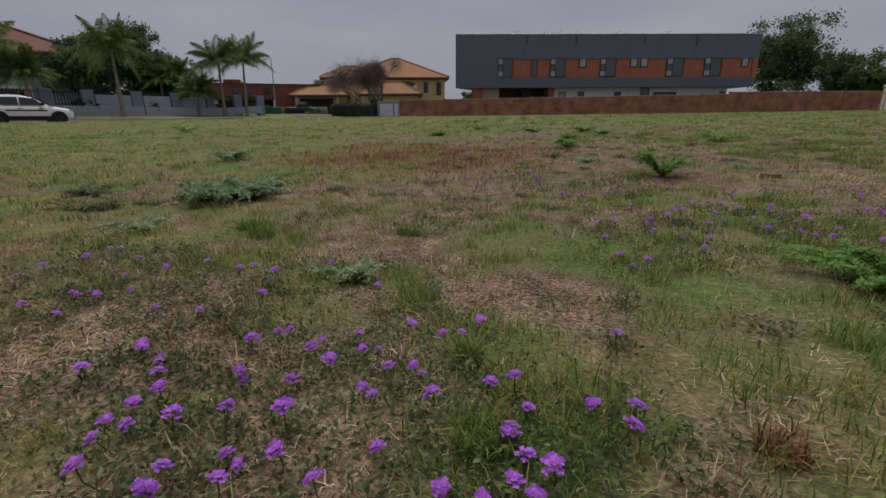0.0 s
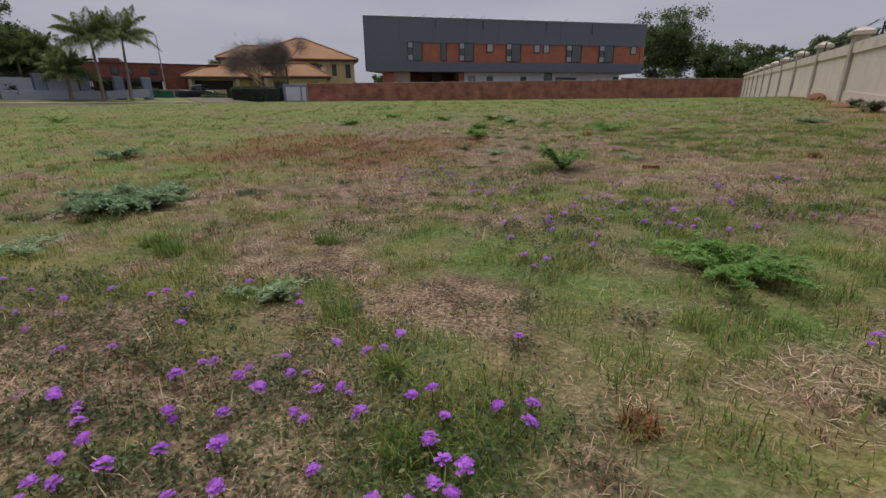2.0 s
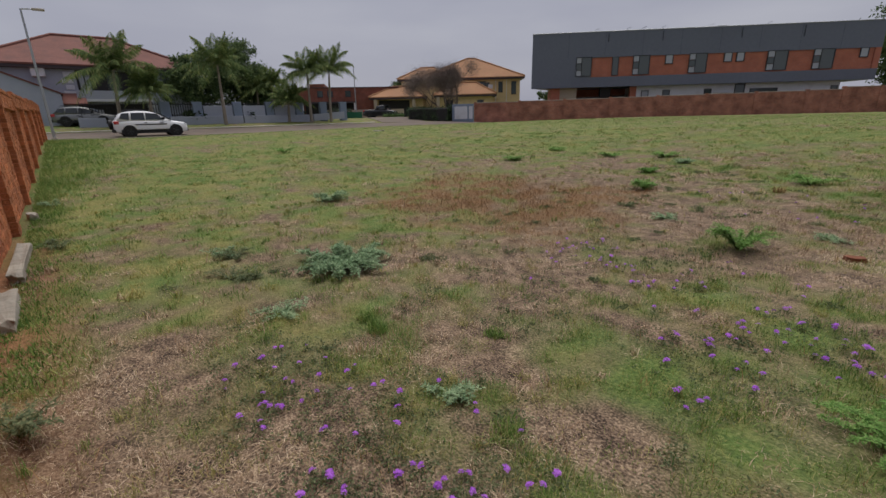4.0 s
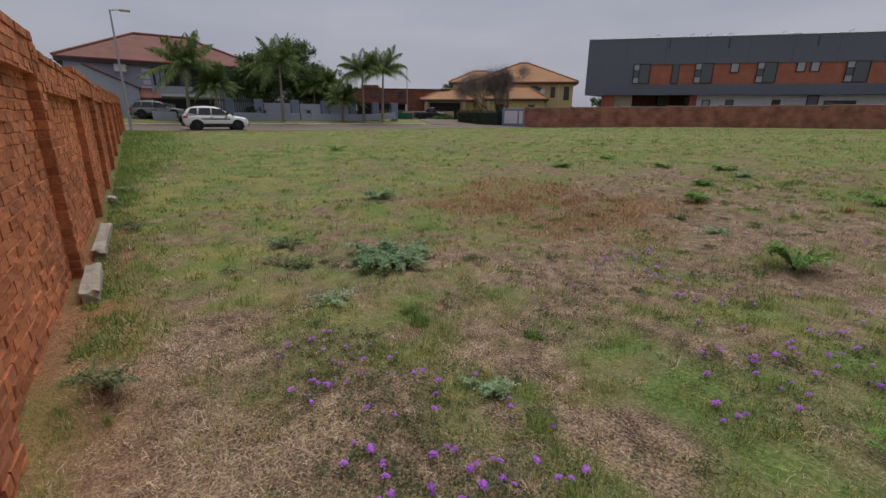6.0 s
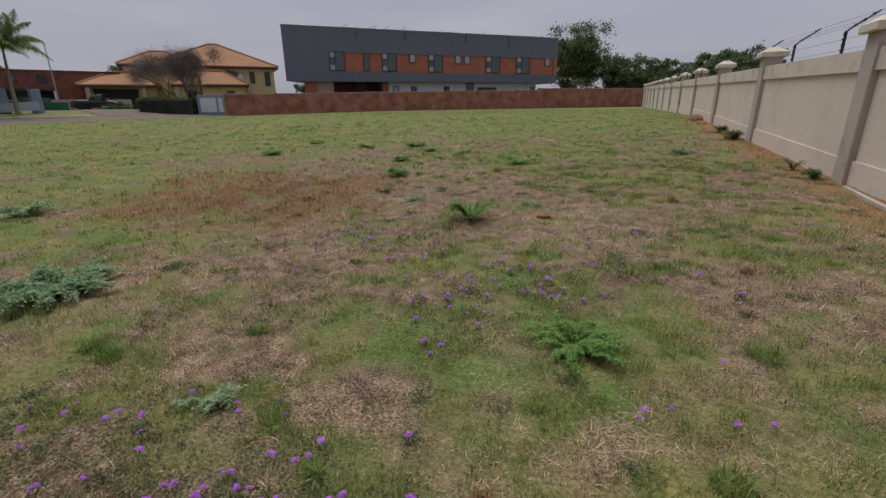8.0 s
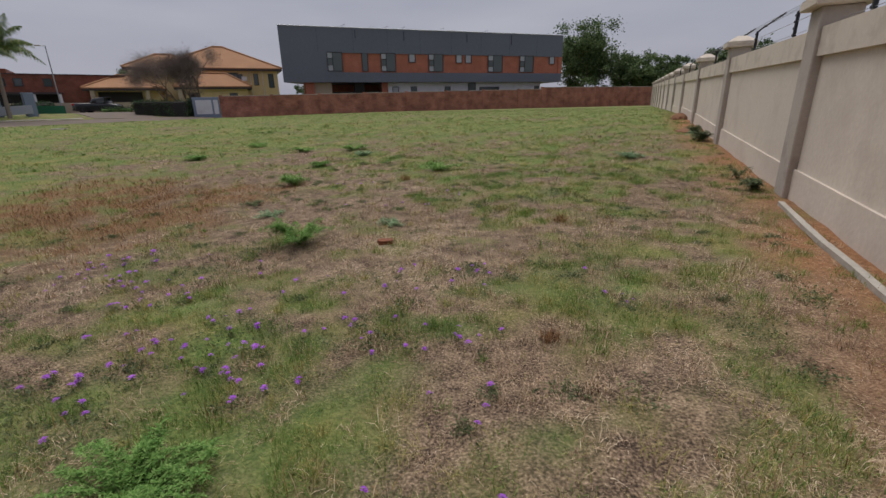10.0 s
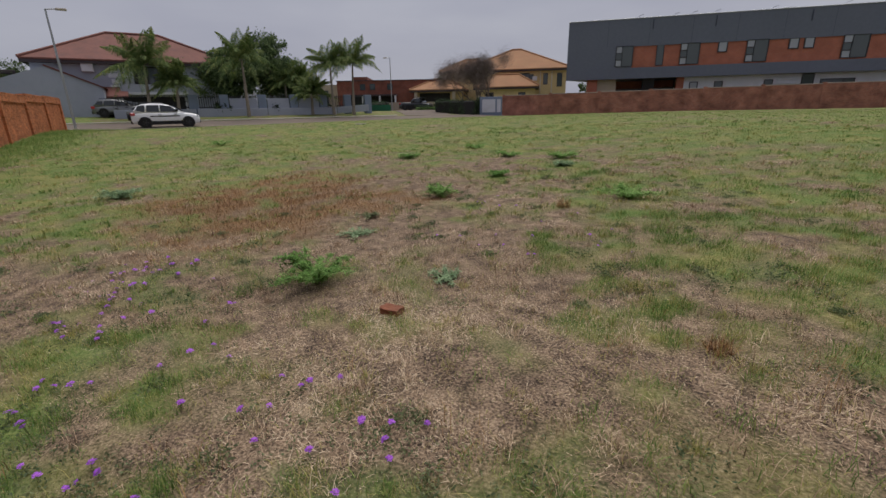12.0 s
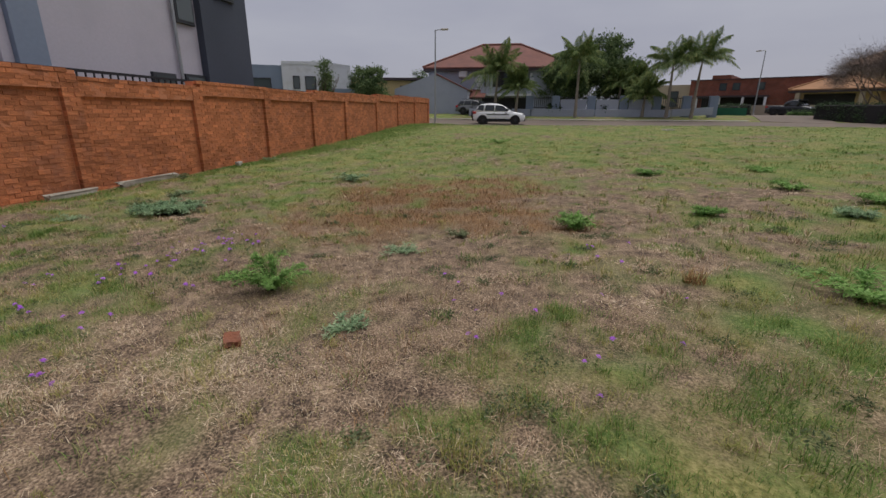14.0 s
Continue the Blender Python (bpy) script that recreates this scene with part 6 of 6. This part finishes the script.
def plant_flower(x, y, scale):
    k = frs.randint(4)
    m = pose(x, y, lie(x, y), frs.uniform(-24, 24), frs.uniform(-24, 24), frs.uniform(0, 360)) @ Matrix.Scale(scale, 4)
    if k in used:
        copy_thing(FLOWERS[k], pose(0, 0, 0)).matrix_basis = m
    else:
        FLOWERS[k].matrix_basis = m
        used.add(k)


for bed, big, company in ((BED, 0.85, 0.35), (BESIDE, 0.75, 0.4), (DRIFT, 0.85, 0.8), (WALKED, 0.72, 0.4)):
    for x, y in bed:
        plant_flower(x, y, big * frs.uniform(0.78, 1.15))
        if frs.rand() < company:
            plant_flower(x + frs.normal() * 0.035, y + frs.normal() * 0.035, big * frs.uniform(0.6, 0.9))
for cx, cy, hx, hy, count in PATCHES:
    for _ in range(count):
        plant_flower(cx + hx * frs.normal() * 0.6, cy + hy * frs.normal() * 0.6, frs.uniform(0.55, 0.85))


# ---- grass: very many single blades ----
def blades(rs, x, y, length, width, lean, flat=0.0, three=True):
    """Tapered blades that rise and bend over; three triangles each, or one where far off."""
    n = len(x)
    a = rs.uniform(0, math.tau, n)
    d = np.stack([np.cos(a), np.sin(a)], 1)
    b = a + math.pi / 2 + rs.uniform(-0.6, 0.6, n)
    s = np.stack([np.cos(b), np.sin(b), np.zeros(n)], 1) * (width * rs.uniform(0.6, 1.3, n))[:, None]
    L = length * rs.uniform(0.55, 1.3, n)
    tilt = np.minimum(lean * (1.0 if three else 1.35), 1.5) * rs.uniform(0.3, 1.4, n)
    z = land(x, y) - 0.008
    p0 = np.stack([x, y, z], 1)
    up = np.cos(tilt) * (1 - flat)
    out = np.sin(tilt)
    mid = p0 + np.concatenate([d * (L * 0.5 * out * 0.7)[:, None], (L * 0.52 * up + 0.006)[:, None]], 1)
    tip = p0 + np.concatenate([d * (L * out)[:, None], (L * (0.9 * up - 0.12 * out) + 0.006)[:, None]], 1)
    tip[:, 2] = np.maximum(tip[:, 2], z + 0.012)
    if three:
        v = np.stack([p0 - s, p0 + s, mid - s * 0.8, mid + s * 0.8, tip], 1).reshape(-1, 3)
        i = np.arange(n)[:, None] * 5
        return v, np.concatenate([i + [0, 1, 3], i + [0, 3, 2], i + [2, 3, 4]])
    v = np.stack([p0 - s, p0 + s, tip], 1).reshape(-1, 3)
    return v, np.arange(3 * n).reshape(-1, 3)


def sow(rs, x0, x1, y0, y1, density, keep):
    n = int((x1 - x0) * (y1 - y0) * density)
    x, y = rs.uniform(x0, x1, n), rs.uniform(y0, y1, n)
    ok = (rs.rand(n) < keep(x, y)) & (y > wall_line(x) + 0.05) & (x < 8.75)
    return x[ok], y[ok]


def dist_eye(x, y):
    """Distance from the strip of lot that is walked on."""
    t = np.clip(((x - 5.0) * 2.0 + (y - 4.3) * 7.8) / (2.0 ** 2 + 7.8 ** 2), 0, 1)
    return np.hypot(x - 5.0 - 2.0 * t, y - 4.3 - 7.8 * t)


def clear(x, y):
    # no blades over the pit at the camera's start
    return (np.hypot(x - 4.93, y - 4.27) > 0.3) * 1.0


def tufted(x, y, c):
    """Where clumps stand: small random islands."""
    return np.clip((patchy(x, y, 0.14, 3) * 0.6 + patchy(x, y, 0.37, 0) * 0.4 - c) * 6, 0, 1)


grs = np.random.RandomState(99)
tiers = [
    # reach of the tier, density, blade length, width, three triangles
    (-0.1, 3.4, 6000, 1.0, 0.0015, True),
    (3.4, 8.0, 2100, 1.05, 0.0030, False),
    (8.0, 19.0, 520, 1.15, 0.0065, False),
    (19.0, 48.0, 130, 1.2, 0.014, False),
]
for lo, hi, density, grow, width, fine in tiers:
    x0, x1, y0, y1 = max(-34, 5 - hi), 8.9, 3.0, min(62, 12.2 + hi)

    def tier(x, y):
        d = dist_eye(x, y)
        wedge = ~((x > -31) & (y > 44.8 + 0.9186 * (x + 36.3) - 0.6))
        return ((d >= lo) & (d < hi) & wedge & (x > -31.5)) * clear(x, y)

    x, y = sow(grs, x0, x1, y0, y1, density * (0.85 if lo < 3 else 1.2), lambda x, y: tier(x, y) * (1 - 0.9 * lushness(x, y)) * (1 - 0.8 * russet(x, y)) * (0.25 + 0.75 * smooth((patchy(x, y, 0.22, 2) - 0.2) * 2.2)))
    v, f = blades(grs, x, y, 0.075 * grow, width * 0.95, 1.45, 0.86, fine)
    soup("straw", v, f, M["straw"], "flattened dry straw lying over the soil", "straw")
    x, y = sow(grs, x0, x1, y0, y1, density * 1.05, lambda x, y: tier(x, y) * np.clip(lushness(x, y) * 1.25 - 0.1, 0, 1) * (1 - 0.9 * russet(x, y)) * (0.06 + 0.94 * tufted(x, y, 0.45)))
    v, f = blades(grs, x, y, (0.038 + 0.05 * patchy(x, y, 0.35, 1)) * grow, width * 1.1, 0.85, 0.0, fine)
    soup("grass", v, f, M["green"], "short fresh green grass tufts", "grass")
    x, y = sow(grs, x0, x1, y0, y1, density * (0.45 if hi < 9 else 0.28), lambda x, y: tier(x, y) * (0.45 + 0.55 * lushness(x, y)) * (0.25 + 0.75 * patchy(x, y, 0.8, 2)) * (1 - 0.8 * russet(x, y)) * (0.2 + 0.8 * tufted(x, y, 0.4)))
    v, f = blades(grs, x, y, 0.052 * grow, width, 1.1, 0.15, fine)
    soup("grass", v, f, M["olive"], "short yellow-green drying grass", "grass")
    x, y = sow(grs, x0, x1, y0, y1, density * 0.85, lambda x, y: tier(x, y) * np.clip(russet(x, y) + 0.07 * tufted(x, y, 0.6), 0, 1))
    if len(x):
        v, f = blades(grs, x, y, 0.06 + 0.09 * patchy(x, y, 0.3, 2), width, 0.8, 0.0, fine)
        soup("grass", v, f, M["russet"], "russet seeding grass stand", "grass")

# single clumps, knee to ankle high, fresh, yellowing or dead
for material, label, share, lean in ((M["green"], "small fresh green grass clumps", 0.62, 0.6), (M["olive"], "small yellowing grass clumps", 0.75, 0.8), (M["straw"], "small dead straw clumps", 0.75, 0.9)):
    bx, by, bl, bw = [], [], [], []
    for lo, hi, per, count, wide in ((-0.1, 4.0, 15, 46, 0.0016), (4.0, 9.0, 9, 24, 0.0032), (9.0, 20.0, 1.1, 22, 0.006)):
        def here(x, y):
            d = dist_eye(x, y)
            t = lushness(x, y) if label != "small dead straw clumps" else 1 - lushness(x, y)
            return ((d >= lo) & (d < hi)) * clear(x, y) * np.clip(0.22 + 1.1 * t, 0, 1) * (1 - 0.6 * russet(x, y))
        cx, cy = sow(grs, max(-20, 5 - hi), 8.8, 3.2, 12.2 + hi, per * share, here)
        k = np.repeat(np.arange(len(cx)), count)
        rad = grs.uniform(0.025, 0.10, len(cx)) * (1.0 if hi < 10 else 1.6)
        bx.append(cx[k] + rad[k] * grs.normal(size=len(k)) * 0.7)
        by.append(cy[k] + rad[k] * grs.normal(size=len(k)) * 0.7)
        bl.append((grs.uniform(0.04, 0.10, len(cx)) + 0.2 * rad)[k])
        bw.append(np.full(len(k), wide))
    bx, by, bl, bw = (np.concatenate(a) for a in (bx, by, bl, bw))
    ok = (by > wall_line(bx) + 0.03) & (bx < 8.8)
    v, f = blades(grs, bx[ok], by[ok], bl[ok], bw[ok], lean * 1.15, 0.0, True)
    soup("grass_clumps", v, f, material, label, "grass")

# grey-green mats of low herb here and there
mx, my = sow(grs, 0, 8.4, 4.2, 16, 2.6, lambda x, y: clear(x, y) * (0.3 + 0.7 * patchy(x, y, 1.5, 3)))
k = np.repeat(np.arange(len(mx)), 60)
mr = grs.uniform(0.05, 0.16, len(mx))
px, py = mx[k] + mr[k] * grs.normal(size=len(k)) * 0.6, my[k] + mr[k] * grs.normal(size=len(k)) * 0.6
v, f = leaf_cloud(grs, np.stack([px, py, land(px, py) + 0.016], 1), np.full(len(k), 0.02), len(k) * 3, 0.010, 0.6)
soup("low_herb", v, f, M["herb"], "low grey-green creeping herb in the dry grass", "herb")

# rank green grass along the foot of the orange wall
x = grs.uniform(-31, 1.5, 46000)
y = wall_line(x) + 0.06 + np.abs(grs.normal(size=46000)) * (0.25 + 0.9 * smooth((-6 - x) / 10))
ok = grs.rand(46000) < 0.15 + 0.85 * tufted(x, y, 0.35)
v, f = blades(grs, x[ok], y[ok], 0.06 + 0.14 * smooth((-3 - x[ok]) / 8), 0.006, 0.6, 0.0, False)
soup("grass", v, f, M["green"], "rank green grass along the brick wall", "grass")

# low creeping foliage under the flowers
hx, hy = [], []
for bed, per, spread in ((BED, 17, 0.10), (BESIDE, 24, 0.15), (DRIFT, 14, 0.14), (WALKED, 9, 0.14)):
    for x, y in bed:
        hx.append(x + spread * grs.normal(size=per))
        hy.append(y + spread * grs.normal(size=per))
hx, hy = np.concatenate(hx), np.concatenate(hy)
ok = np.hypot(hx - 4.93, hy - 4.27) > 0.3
hx, hy = hx[ok], hy[ok]
cc = np.stack([hx, hy, land(hx, hy) + 0.022], 1)
v, f = leaf_cloud(grs, cc, np.full(len(cc), 0.030), len(cc) * 12, 0.0085, 0.6)
soup("flower_foliage", v, f, M["herb"], "low ferny dark green foliage under the flowers", "foliage")


# ---- taller tufts ----
def tuft(x, y, r, h, n, seed, material, label):
    rs = np.random.RandomState(seed)
    a, d = rs.uniform(0, math.tau, n), r * np.sqrt(rs.rand(n)) * 0.6
    v, f = blades(rs, x + d * np.cos(a), y + d * np.sin(a), h * 0.85, 0.0022, 0.8, 0.0, True)
    return soup("grass_tuft", v, f, material, label, "grass tuft", kind="")


for k, (x, y, r, h) in enumerate(((3.78, 5.46, 0.16, 0.13), (4.22, 5.22, 0.06, 0.12), (2.33, 5.6, 0.13, 0.12), (5.9, 5.75, 0.15, 0.16), (4.45, 4.95, 0.10, 0.10), (6.3, 6.9, 0.18, 0.16), (2.14, 5.62, 0.12, 0.12), (5.6, 4.95, 0.12, 0.12), (3.0, 6.2, 0.12, 0.1))):
    tuft(x, y, r, h, 260, 300 + k, M["green"], "fresh green grass tuft on dry soil")
for k, (x, y, r, h) in enumerate(((4.95, 5.32, 0.08, 0.085), (6.55, 8.45, 0.10, 0.10), (3.03, 13.3, 0.16, 0.2), (5.34, 11.6, 0.16, 0.12), (6.2, 11.2, 0.12, 0.13))):
    tuft(x, y, r, h, 150, 330 + k, M["russet"] if k != 3 else M["olive"], "dry russet grass tuft on bare soil")

# long loose straws
sx, sy = sow(grs, 1.5, 8, 4.3, 12, 40, lambda x, y: clear(x, y) * (1 - 0.5 * lushness(x, y)))
v, f = blades(grs, sx, sy, 0.13, 0.0016, 1.5, 0.88, True)
soup("straw", v, f, M["straw"], "long pale broken straws on the ground", "straw")


# ---- bricks of the orange wall, piece by piece ----
near, rest = [], []
for place in brick_places():
    (near if -5.4 < place[1] < -0.4 and place[3] > -0.25 and len(near) < 300 else rest).append(place)
brs = random.Random(17)


def brick_matrix(place):
    me, x, dy, z, sx = place
    return pose(x, float(wall_line(x)) - 0.05 + dy + brs.uniform(-0.006, 0.006), z, brs.uniform(-1.4, 1.4), brs.uniform(-0.9, 0.9), -0.88 + brs.uniform(-0.6, 0.6)) @ Matrix.Diagonal((sx, 1, 1, 1))


for place in near:
    ob = new("brick", place[0])
    ob.parent = RW
    ob.matrix_basis = brick_matrix(place)
vs, fs, count = [], [], 0
tris = {}
for place in rest:
    me = place[0]
    if me.name not in tris:
        me.calc_loop_triangles()
        co = np.empty(len(me.vertices) * 3)
        me.vertices.foreach_get("co", co)
        ti = np.empty(len(me.loop_triangles) * 3, dtype=np.int32)
        me.loop_triangles.foreach_get("vertices", ti)
        tris[me.name] = (co.reshape(-1, 3), ti.reshape(-1, 3))
    co, ti = tris[me.name]
    m = np.array(brick_matrix(place))
    vs.append(co @ m[:3, :3].T + m[:3, 3])
    fs.append(ti + count)
    count += len(co)
soup("brickwork", np.concatenate(vs), np.concatenate(fs), M["brick"], "rough orange clay bricks laid in courses", "", parent=RW).data.shade_flat()
